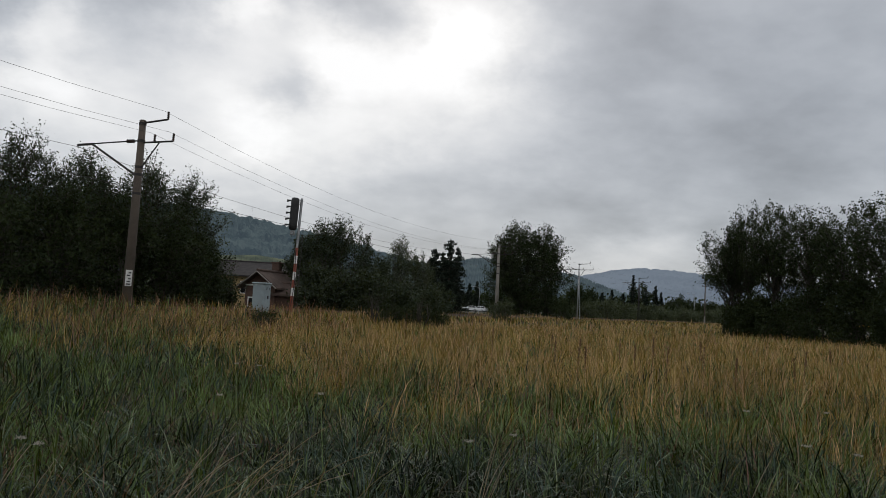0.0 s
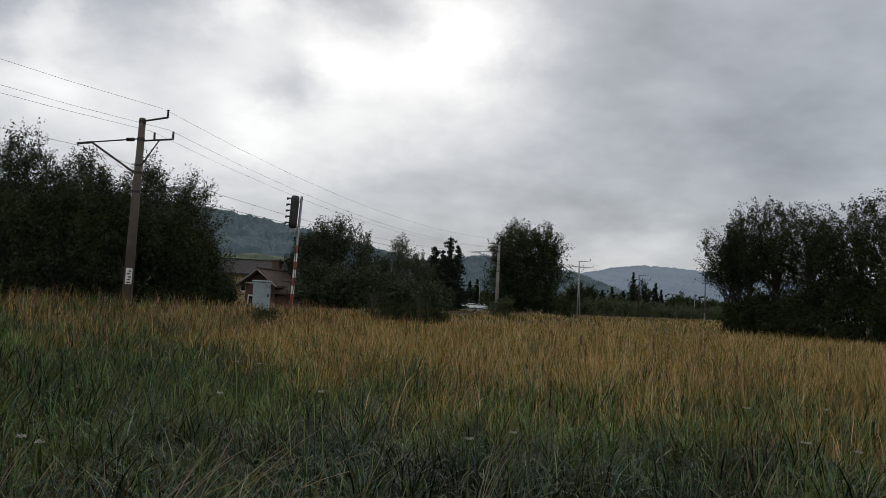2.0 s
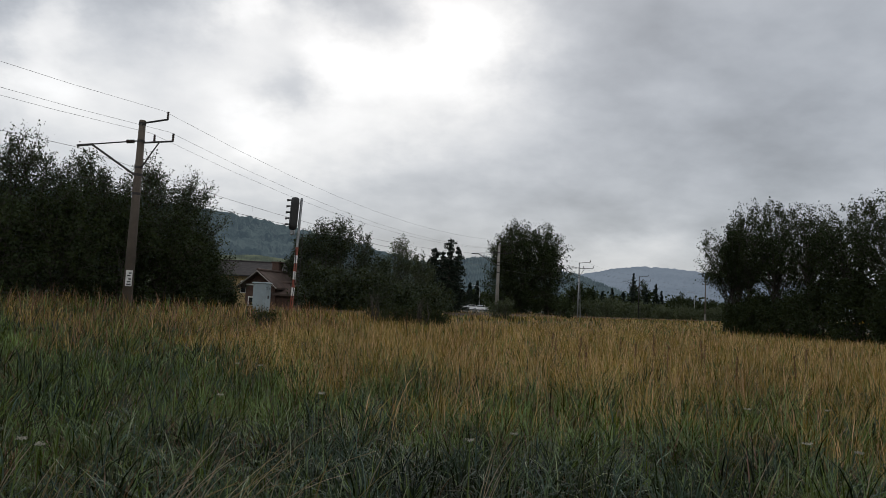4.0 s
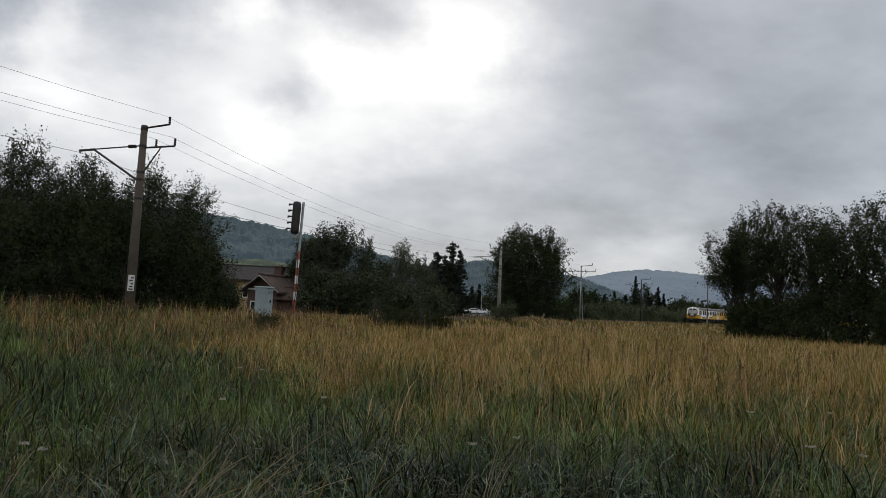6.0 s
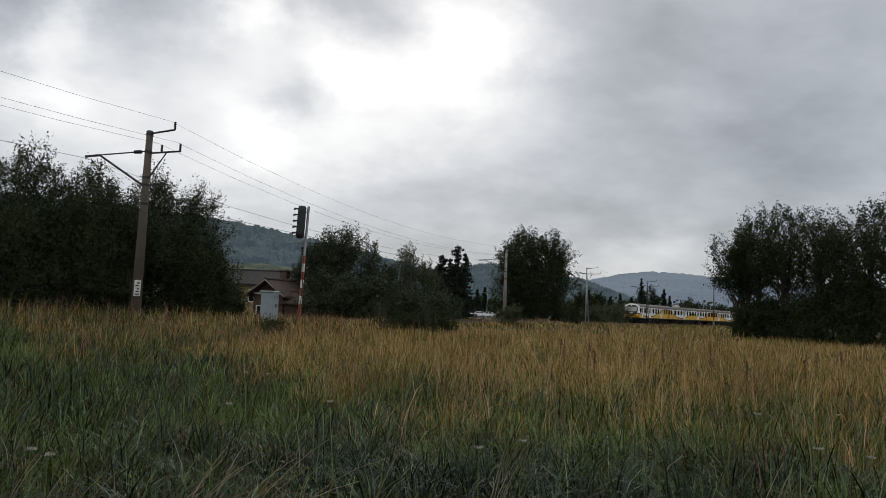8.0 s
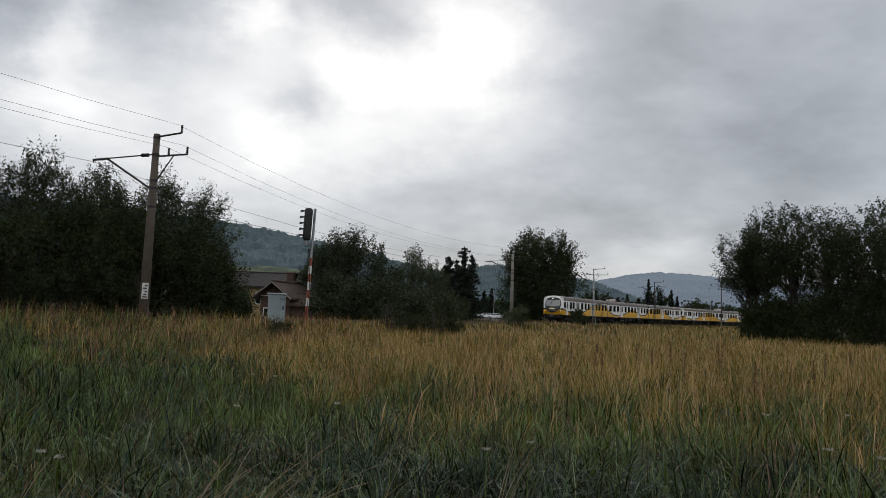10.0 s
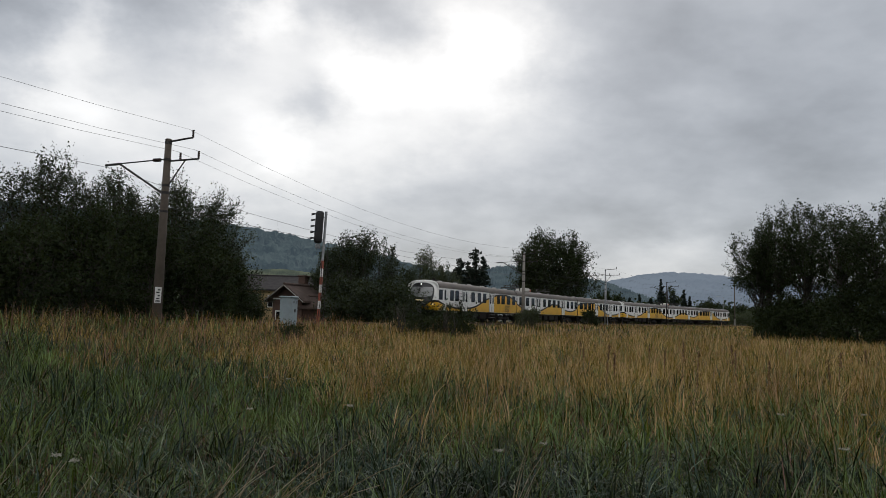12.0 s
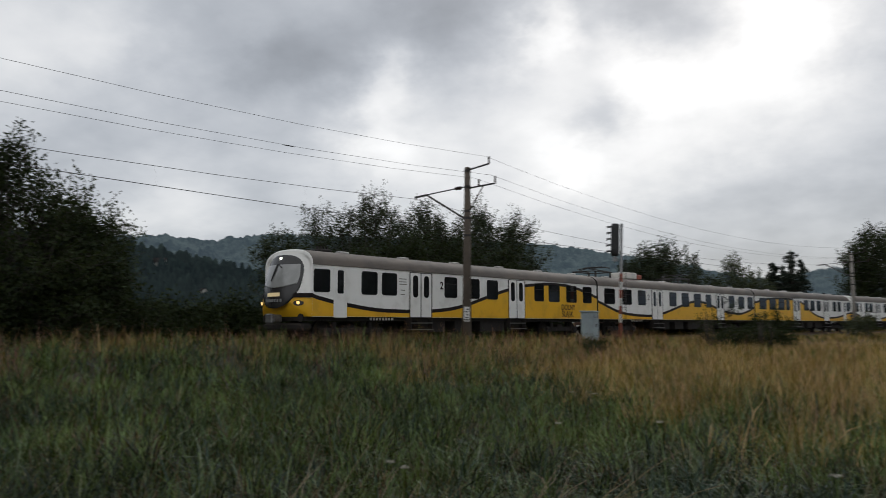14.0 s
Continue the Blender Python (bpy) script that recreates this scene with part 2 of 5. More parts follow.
M["t_rooftop"] = material("train_roof_sheet", (0.42, 0.41, 0.39), 0.45, (0.33, 0.32, 0.3), 0.8, patch=0.4, patch_scale=0.9, patch_colour=(0.22, 0.2, 0.18))
M["t_under"] = material("train_underframe", (0.014, 0.012, 0.011), 0.9, (0.022, 0.018, 0.016), 3.0)
M["t_mask"] = material("train_black_mask", (0.028, 0.027, 0.028), 0.25, (0.034, 0.033, 0.034), 1.0)
M["t_text"] = material("train_lettering", (0.055, 0.018, 0.008), 0.5, (0.045, 0.015, 0.008), 2.0)
M["lamp"] = material("lit_headlamp", (0.9, 0.8, 0.5), 0.3, emit=((1.0, 0.62, 0.18), 1.3))
M["lamp_top"] = material("lit_marker_lamp", (0.9, 0.9, 0.85), 0.3, emit=((1.0, 0.97, 0.88), 2.0))
M["display"] = material("lit_display", (0.3, 0.25, 0.15), 0.4, emit=((1.0, 0.80, 0.45), 0.35))
M["roof_tile"] = material("brown_roof", (0.10, 0.072, 0.060), 0.9, (0.065, 0.048, 0.042), 2.0, spec=0.15, bump=0.4, bump_scale=6)
M["roof_dark"] = material("dark_roof", (0.052, 0.046, 0.046), 0.9, (0.036, 0.033, 0.033), 2.0, spec=0.15, bump=0.3, bump_scale=5)
M["wall_yellow"] = material("yellow_render", (0.34, 0.25, 0.12), 0.9, (0.27, 0.2, 0.1), 1.5)
M["wall_wood"] = material("dark_boards", (0.09, 0.05, 0.035), 0.85, (0.06, 0.036, 0.028), 3.0)
M["wall_white"] = material("white_render", (0.65, 0.63, 0.58), 0.9, (0.5, 0.48, 0.45), 1.5)
M["car_white"] = material("car_white", (0.78, 0.79, 0.8), 0.25, (0.74, 0.75, 0.76), 1.0)
M["tyre"] = material("tyre", (0.02, 0.02, 0.02), 0.9, (0.03, 0.03, 0.03), 10.0)
M["asphalt"] = material("asphalt", (0.06, 0.06, 0.06), 0.9, (0.045, 0.045, 0.046), 3.0)
# far forested slopes: the air's haze is put in as a faint bluish glow
M["hill_near"] = material("hazed_forest_slope_near", (0.012, 0.019, 0.015), 1.0, (0.008, 0.013, 0.011), 0.012, emit=((0.015, 0.021, 0.022), 1.0), emit2=(0.008, 0.012, 0.014), spec=0.0)
M["hill_mid"] = material("hazed_forest_slope", (0.016, 0.024, 0.020), 1.0, (0.009, 0.015, 0.013), 0.04, emit=((0.072, 0.095, 0.106), 1.0), emit2=(0.038, 0.053, 0.068), spec=0.0)
M["hill_far"] = material("hazed_forest_slope_far", (0.018, 0.026, 0.026), 1.0, (0.013, 0.019, 0.02), 0.006, emit=((0.160, 0.192, 0.240), 1.0), emit2=(0.138, 0.168, 0.212), spec=0.0)
M["meadow"] = material("hazed_far_meadow", (0.13, 0.14, 0.085), 1.0, (0.05, 0.062, 0.045), 0.05, emit=((0.02, 0.026, 0.026), 1.0), spec=0.0)


# ---- mesh helpers
class Geo:
    """Collects faces of one mesh."""

    def __init__(self):
        self.v, self.f, self.m = [], [], []

    def face(self, pts, mat=0):
        i = len(self.v)
        self.v += [tuple(p) for p in pts]
        self.f.append(tuple(range(i, i + len(pts))))
        self.m.append(mat)

    def grid(self, rows, mat=0, closed=False):
        """Quads between rows of equally many points."""
        i, w = len(self.v), len(rows[0])
        for r in rows:
            self.v += [tuple(p) for p in r]
        for a in range(len(rows) - 1):
            for b in range(w if closed else w - 1):
                c = (b + 1) % w
                self.f.append((i + a * w + b, i + a * w + c, i + (a + 1) * w + c, i + (a + 1) * w + b))
                self.m.append(mat)

    def box(self, c, size, bevel=0.0, mat=0, rot=None):
        """A box, with chamfered upright and lying edges where bevel is given."""
        x, y, z = (v / 2 for v in size)
        b = min(bevel, x * 0.8, y * 0.8, z * 0.8)
        if b:
            ring = lambda dx, dy, zz: [(dx - b, -dy, zz), (dx, -dy + b, zz), (dx, dy - b, zz), (dx - b, dy, zz), (-dx + b, dy, zz), (-dx, dy - b, zz), (-dx, -dy + b, zz), (-dx + b, -dy, zz)]
            rows = [ring(x - b, y - b, -z), ring(x, y, -z + b), ring(x, y, z - b), ring(x - b, y - b, z)]
        else:
            ring = lambda zz: [(x, -y, zz), (x, y, zz), (-x, y, zz), (-x, -y, zz)]
            rows = [ring(-z), ring(z)]
        mtx = Matrix.Translation(c) @ (rot.to_4x4() if rot else Matrix())
        rows = [[mtx @ Vector(p) for p in r] for r in rows]
        self.grid(rows, mat, True)
        self.face(rows[0][::-1], mat)
        self.face(rows[-1], mat)

    def tube(self, pts, radii, sides=8, mat=0, caps=True):
        pts = [Vector(p) for p in pts]
        if not isinstance(radii, (list, tuple)):
            radii = [radii] * len(pts)
        rows = []
        for i, p in enumerate(pts):
            d = (pts[min(i + 1, len(pts) - 1)] - pts[max(i - 1, 0)]).normalized()
            u = d.cross(Vector((0, 0, 1)) if abs(d.z) < 0.9 else Vector((1, 0, 0))).normalized()
            w = d.cross(u)
            rows.append([p + (u * math.cos(a) + w * math.sin(a)) * radii[i] for a in [6.28318 * k / sides for k in range(sides)]])
        self.grid(rows, mat, True)
        if caps:
            self.face(rows[0][::-1], mat)
            self.face(rows[-1], mat)

    def mesh(self, name, mats, smooth=False):
        me = bpy.data.meshes.new(name)
        me.from_pydata(self.v, [], self.f)
        for m in mats if isinstance(mats, (list, tuple)) else [mats]:
            me.materials.append(m)
        me.polygons.foreach_set("material_index", self.m)
        if smooth:
            me.polygons.foreach_set("use_smooth", [True] * len(self.f))
        bm = bmesh.new()
        bm.from_mesh(me)
        bmesh.ops.remove_doubles(bm, verts=bm.verts, dist=0.0004)
        bmesh.ops.recalc_face_normals(bm, faces=bm.faces)
        bm.to_mesh(me)
        bm.free()
        return me


def part(name, geo, mats, parent, label="", smooth=False):
    me = geo.mesh(name, mats, smooth) if isinstance(geo, Geo) else geo
    ob = new(name, me)
    ob.parent = parent
    if label:
        tagged(ob, label)
    return ob


def thing(name, label, category, group="", m=None, kind=""):
    ob = new(name)
    ob.empty_display_size = 0.2
    if m is not None:
        ob.matrix_basis = m
    return tagged(ob, label, category, group, kind)


def big_mesh(name, verts, quads=None, tris=None, mat=None):
    """A mesh straight from arrays."""
    me = bpy.data.meshes.new(name)
    nq, nt = 0 if quads is None else len(quads), 0 if tris is None else len(tris)
    me.vertices.add(len(verts))
    me.vertices.foreach_set("co", np.asarray(verts, np.float32).ravel())
    idx = np.concatenate([a.ravel() for a in (quads, tris) if a is not None]).astype(np.int32)
    me.loops.add(len(idx))
    me.loops.foreach_set("vertex_index", idx)
    me.polygons.add(nq + nt)
    start = np.concatenate([np.arange(nq) * 4, nq * 4 + np.arange(nt) * 3]).astype(np.int32)
    me.polygons.foreach_set("loop_start", start)
    me.update(calc_edges=True)
    if mat:
        me.materials.append(mat)
    return me


# ---- ground: one sheet to the horizon
def build_ground():
    radii = np.concatenate([np.arange(0, 60, 1.2), 60 * 1.045 ** np.arange(0, 95)])
    n_a = 240
    ang = np.arange(n_a) / n_a * 2 * np.pi
    r, a = np.meshgrid(radii, ang, indexing="ij")
    x, y = r * np.sin(a), r * np.cos(a)
    v = np.stack([x, y, ground_z(x, y)], -1).reshape(-1, 3)
    i = np.arange(len(radii) - 1)[:, None] * n_a
    j = np.arange(n_a)[None]
    k = (j + 1) % n_a
    q = np.stack([i + j, i + n_a + j, i + n_a + k, i + k], -1).reshape(-1, 4)
    me = big_mesh("ground", v, quads=q, mat=M["soil"])
    me.polygons.foreach_set("use_smooth", [True] * len(q))
    tagged(new("ground", me), "meadow ground of dark soil and matted grass", "ground", kind="structure")


build_ground()


# ---- far hills, as wooded ridges
def hill(profile, dist, depth, mat, seed, label, bump=5.0):
    """profile: azimuth and elevation of the crest in degrees, as seen from the meadow; the slope falls towards the valley."""
    az = np.linspace(profile[0][0], profile[-1][0], 380)
    el = np.interp(az, [p[0] for p in profile], [p[1] for p in profile])
    ker = np.hanning(23)
    el = np.convolve(np.pad(el, 11, mode="edge"), ker / ker.sum(), "valid")
    rs = np.random.RandomState(seed)
    rows = 30
    verts = []
    for k in range(rows):
        u = k / (rows - 1)
        d = dist - depth * (1 - u)
        crest = dist * np.tan(np.radians(el))
        z = -12 + (crest + 12) * (u ** 1.15)
        dd = d + (18 if bump > 1 else 0) * rs.randn(len(az)) * (0 < k < rows - 1)
        zz = z + bump * (0.5 * rs.rand(len(az)) + 0.9 * waves(az * 40, np.full(len(az), k * 1.7), 9.0, seed)) * (1 if k else 0)
        a = np.radians(az)
        verts.append(np.stack([dd * np.sin(a), dd * np.cos(a), zz + EYE], -1))
    back = verts[-1].copy()
    back[:, :2] *= 1.25
    back[:, 2] = -12
    verts.append(back)
    v = np.concatenate(verts)
    w = len(az)
    i = np.arange(rows)[:, None] * w
    j = np.arange(w - 1)[None]
    q = np.stack([i + j, i + j + 1, i + w + j + 1, i + w + j], -1).reshape(-1, 4)
    me = big_mesh("hill", v, quads=q, mat=mat)
    me.polygons.foreach_set("use_smooth", [True] * len(q))
    tagged(new("backdrop", me), label, "hill", kind="structure")


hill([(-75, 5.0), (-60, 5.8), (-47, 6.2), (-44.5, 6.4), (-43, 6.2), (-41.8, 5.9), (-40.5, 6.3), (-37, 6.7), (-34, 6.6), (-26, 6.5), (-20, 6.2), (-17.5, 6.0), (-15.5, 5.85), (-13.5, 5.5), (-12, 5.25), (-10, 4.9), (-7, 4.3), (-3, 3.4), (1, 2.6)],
     1500, 800, M["hill_mid"], 5, "forested hillside beyond the village, haze put into its colour", 4)
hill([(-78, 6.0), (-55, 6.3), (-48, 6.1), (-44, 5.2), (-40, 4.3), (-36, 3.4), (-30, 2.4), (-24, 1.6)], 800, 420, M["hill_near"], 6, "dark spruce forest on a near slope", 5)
hill([(-4, 2.2), (0, 3.2), (1.8, 3.65), (3, 3.8), (5, 3.6), (7, 3.3), (8.5, 3.0), (10, 2.75), (11.5, 2.2), (13, 1.7), (15, 1.1), (17, 0.6)], 1900, 900, M["hill_mid"], 7, "forested hill beyond the railway, haze put into its colour", 4)
hill([(4, 1.8), (8, 2.3), (10.5, 2.8), (12.5, 3.25), (14.2, 3.5), (16, 3.45), (18, 3.3), (21, 2.9), (26, 2.7), (32, 2.6), (45, 2.4), (60, 2.4)], 3000, 1300, M["hill_far"], 8, "wooded mountain, pale blue from haze put into its colour", 2.5)
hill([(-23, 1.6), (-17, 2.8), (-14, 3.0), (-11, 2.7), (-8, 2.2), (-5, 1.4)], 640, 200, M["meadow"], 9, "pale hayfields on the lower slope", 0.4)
hill([(-100, 3), (-140, 4), (-180, 4), (-220, 4), (-260, 3), (-300, 3)], 2200, 900, M["hill_mid"], 10, "forested hills around the valley, haze put into their colour", 8)


# ---- grass: single blades, thinning with distance
def blades(x, y, height, width, segs, lean, curl, seed, plume=None, out=None):
    """Ribbons from (x, y) on the ground. lean: metres that the tip goes over; curl: how late it bends; plume: width of a seed head."""
    n = len(x)
    rs = np.random.RandomState(seed)
    z0 = ground_z(x, y) - 0.03
    az = rs.rand(n) * 6.283 if out is None else out + rs.randn(n) * 0.8
    turn = az + 1.57 + rs.randn(n) * 0.6
    lx, ly = np.cos(az), np.sin(az)
    wx, wy = np.cos(turn), np.sin(turn)
    cols = []
    for k in range(segs + 1):
        u = k / segs
        bend = lean * u ** curl
        zz = z0 + height * (u - 0.60 * np.minimum(lean / np.maximum(height, 0.01), 1.15) ** 2 * u ** (curl + 1))
        cx, cy = x + lx * bend, y + ly * bend
        if plume is None:
            wd = width * (1 - u ** 2.2) * (0.75 + 0.5 * u)
        else:
            wd = np.where(u > 0.7, plume * (1 if k < segs else 0), width * 0.6) if k else width * 0.8
        if k < segs:
            cols.append(np.stack([cx - wx * wd, cy - wy * wd, zz], -1))
            cols.append(np.stack([cx + wx * wd, cy + wy * wd, zz], -1))
        else:
            cols.append(np.stack([cx, cy, zz], -1))
    v = np.stack(cols, 1).reshape(-1, 3)
    per = 2 * segs + 1
    base = np.arange(n)[:, None] * per
    quads = np.concatenate([base + np.array([2 * k, 2 * k + 1, 2 * k + 3, 2 * k + 2]) for k in range(segs - 1)]) if segs > 1 else None
    tris = base + np.array([2 * segs - 2, 2 * segs - 1, 2 * segs])
    return v, quads, tris


def scatter(r0, r1, az0, az1, density, seed):
    rs = np.random.RandomState(seed)
    area = radians(az1 - az0) * (r1 * r1 - r0 * r0) / 2
    n = int(area * density)
    r = np.sqrt(r0 * r0 + rs.rand(n) * (r1 * r1 - r0 * r0))
    a = np.radians(az0 + rs.rand(n) * (az1 - az0))
    return r * np.sin(a), r * np.cos(a), rs


def straw_share(x, y):
    """How far the meadow has ripened: green close to the camera and to the wet left side, straw-coloured farther out."""
    d, az = np.hypot(x, y), np.degrees(np.arctan2(x, y))
    start = 9.0 + 7.0 * sm(-5, -24, az) + 2.5 * waves(x, y, 7, 21)
    s, off = track_coords(x, y)
    v = sm(start - 3.0, start + 10.0, d)
    v = np.maximum(v, (0.12 + 0.6 * sm(28, 60, s)) * sm(9, 5, off))
    return np.clip(v + (0.45 * waves(x, y, 4.5, 22) + 0.35 * waves(x, y, 1.5, 23)) * sm(0, 0.4, v) - 0.42 * sm(-5, -24, az), 0, 1)


def build_grass():
    # ring: from, to, azimuths, blades per square metre, segments, half width
    rings = [(2.4, 5.0, -62, 38, 620, 6, 0.0064), (5.0, 9.0, -62, 38, 560, 5, 0.0070), (9.0, 16.0, -62, 38, 350, 3, 0.0085), (16.0, 30.0, -62, 38, 150, 3, 0.0115), (30.0, 58.0, -62, 38, 46, 2, 0.022),
             (58.0, 120.0, -62, 38, 6.5, 2, 0.045), (120.0, 250.0, -4, 24, 2.2, 2, 0.09), (0.9, 12.0, 38, 298, 190, 3, 0.012), (12.0, 45.0, 38, 298, 14, 2, 0.035), (0.8, 2.4, -62, 38, 420, 4, 0.0065)]
    for i, (r0, r1, a0, a1, dens, segs, wd) in enumerate(rings):
        if r1 <= 30.0:
            # tussocks: blades stand close and arch outwards
            per = 40 if r1 <= 9.0 else 26 if r1 <= 16.0 else 16
            wide = 0.085 if r1 <= 9.0 else 0.11
            cx, cy, rs = scatter(r0, r1, a0, a1, dens / per, 100 + i)
            n = len(cx)
            dx, dy = rs.randn(n, per) * wide, rs.randn(n, per) * wide
            x, y = (cx[:, None] + dx).ravel(), (cy[:, None] + dy).ravel()
            out = np.arctan2(dy, dx).ravel()
            vigour = np.repeat(0.66 + 0.56 * rs.rand(n), per)
            mood = np.repeat(rs.rand(n), per)
        else:
            x, y, rs = scatter(r0, r1, a0, a1, dens, 100 + i)
            out, vigour, mood = rs.rand(len(x)) * 6.283, 0.8 + 0.35 * rs.rand(len(x)), rs.rand(len(x))
        s, off = track_coords(x, y)
        keep = (np.abs(off) > 2.9) & (off > -9)
        x, y, out, vigour, mood = x[keep], y[keep], out[keep], vigour[keep], mood[keep]
        ripe = straw_share(x, y)
        n = len(x)
        az = np.degrees(np.arctan2(x, y))
        tall = (0.84 + 0.17 * waves(x, y, 5.5, 33) + 0.15 * waves(x, y, 1.3, 34)) * vigour
        is_straw = rs.rand(n) < ripe * ((0.32 if r0 < 16 else 0.5) + 0.42 * mood)
        is_head = is_straw & (rs.rand(n) < (0.42 if r0 > 8 else 0.2))
        wet = sm(-0.2, 0.5, waves(x, y, 3.2, 35) + 0.3 * sm(-2, -20, az)) * (0.4 + mood)
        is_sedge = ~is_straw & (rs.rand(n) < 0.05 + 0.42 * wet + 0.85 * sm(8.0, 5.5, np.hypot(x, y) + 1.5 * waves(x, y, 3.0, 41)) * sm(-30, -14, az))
        is_dead = ~is_straw & ~is_sedge & (rs.rand(n) < 0.15 + 0.3 * sm(0.2, 0.6, waves(x, y, 2.3, 36)) + 0.45 * sm(-17, -26, az) * sm(7.5, 5, np.hypot(x, y)) * sm(-0.5, 0.3, waves(x, y, 1.4, 37)))
        is_pale = ~is_straw & ~is_sedge & ~is_dead & (rs.rand(n) < (0.09 if r0 < 9 else 0.1))
        # a few near blades get the lighter colour that stands for highlights
        is_glint = ~is_straw & ~is_dead & ~is_pale & (rs.rand(n) < (0.045 if r0 < 5 else 0.09 if r0 < 9 else 0.0))
        is_sedge &= ~is_glint
        is_red = is_head & (off[keep] < 11) & (az < -8) & (rs.rand(n) < 0.8)
        is_head &= ~is_red
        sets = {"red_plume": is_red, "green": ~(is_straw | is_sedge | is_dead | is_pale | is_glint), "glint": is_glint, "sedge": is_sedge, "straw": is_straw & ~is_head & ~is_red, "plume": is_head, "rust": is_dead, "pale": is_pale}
        for kind, sel in sets.items():
            if sel.sum() == 0:
                continue
            xx, yy, tt = x[sel], y[sel], tall[sel]
            m = len(xx)
            hh = {"green": 0.66, "sedge": 0.68, "straw": 0.74, "plume": 0.92, "red_plume": 1.02, "rust": 0.58, "pale": 0.66, "glint": 0.7}[kind] * tt * (0.7 + 0.42 * rs.rand(m))
            lean = hh * {"green": 0.78, "sedge": 1.05, "straw": 0.62, "plume": 0.42, "red_plume": 0.5, "rust": 0.9, "pale": 1.15, "glint": 1.1}[kind] * (0.2 + 1.1 * rs.rand(m))
            ww = wd * {"green": 1.0, "sedge": 1.25, "straw": 0.65, "plume": 0.5, "red_plume": 0.5, "rust": 0.8, "pale": 0.55, "glint": 0.7}[kind] * (0.6 + 0.7 * rs.rand(m))
            sg = max(segs, 3) if "plume" in kind else segs
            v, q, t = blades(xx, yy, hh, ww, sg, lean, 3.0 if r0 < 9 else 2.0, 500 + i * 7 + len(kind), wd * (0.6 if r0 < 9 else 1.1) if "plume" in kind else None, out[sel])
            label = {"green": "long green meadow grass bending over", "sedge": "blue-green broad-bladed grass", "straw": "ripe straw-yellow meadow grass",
                     "plume": "brown grass seed heads on thin stalks", "red_plume": "reddish feathery grass seed heads", "rust": "dead red-brown grass leaves", "pale": "pale dry grass blades among the green", "glint": "arching grass blades with highlights put into their light green"}[kind]
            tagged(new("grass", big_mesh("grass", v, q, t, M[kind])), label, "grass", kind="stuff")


build_grass()


# ---- railway: ballast, sleepers, rails
def swept(name, section, s0, s1, step, mat, label, category, kind="structure"):
    """A section of (off, z) points drawn along the track."""
    g = Geo()
    n = int((s1 - s0) / step)
    g.grid([[on_track(s0 + i * (s1 - s0) / n, o, z) for o, z in section] for i in range(n + 1)])
    ob = new(name, g.mesh(name, mat))
    return tagged(ob, label, category, kind=kind)


bed = swept("trackbed", [(3.6, 0.30), (2.9, 0.42), (2.0, 0.70), (-2.0, 0.70), (-2.9, 0.42), (-3.6, 0.2)], -90, 480, 3.0, M["ballast"], "brown stone ballast of a single railway line", "trackbed")
head = [(0.036, 0), (0.036, -0.035), (0.01, -0.045), (0.01, -0.13), (0.07, -0.145), (0.07, -0.155), (-0.07, -0.155), (-0.07, -0.145), (-0.01, -0.13), (-0.01, -0.045), (-0.036, -0.035), (-0.036, 0), (0.036, 0)]
for side in (0.75, -0.75):
    swept("rail", [(side + o, RAIL + z) for o, z in head], -90, 480, 3.0, M["rail"], "rusty steel rail on concrete sleepers", "rail", kind="structure")


# ---- overhead line masts
def insulator(g, p, h=0.30, r=0.055, up=True):
    p = Vector(p)
    pts, rad = [], []
    for k in range(9):
        pts.append(p + Vector((0, 0, h * k / 8 * (1 if up else -1))))
        rad.append(r * (0.55 if k % 2 else 1.0))
    g.tube(pts, rad, 8)


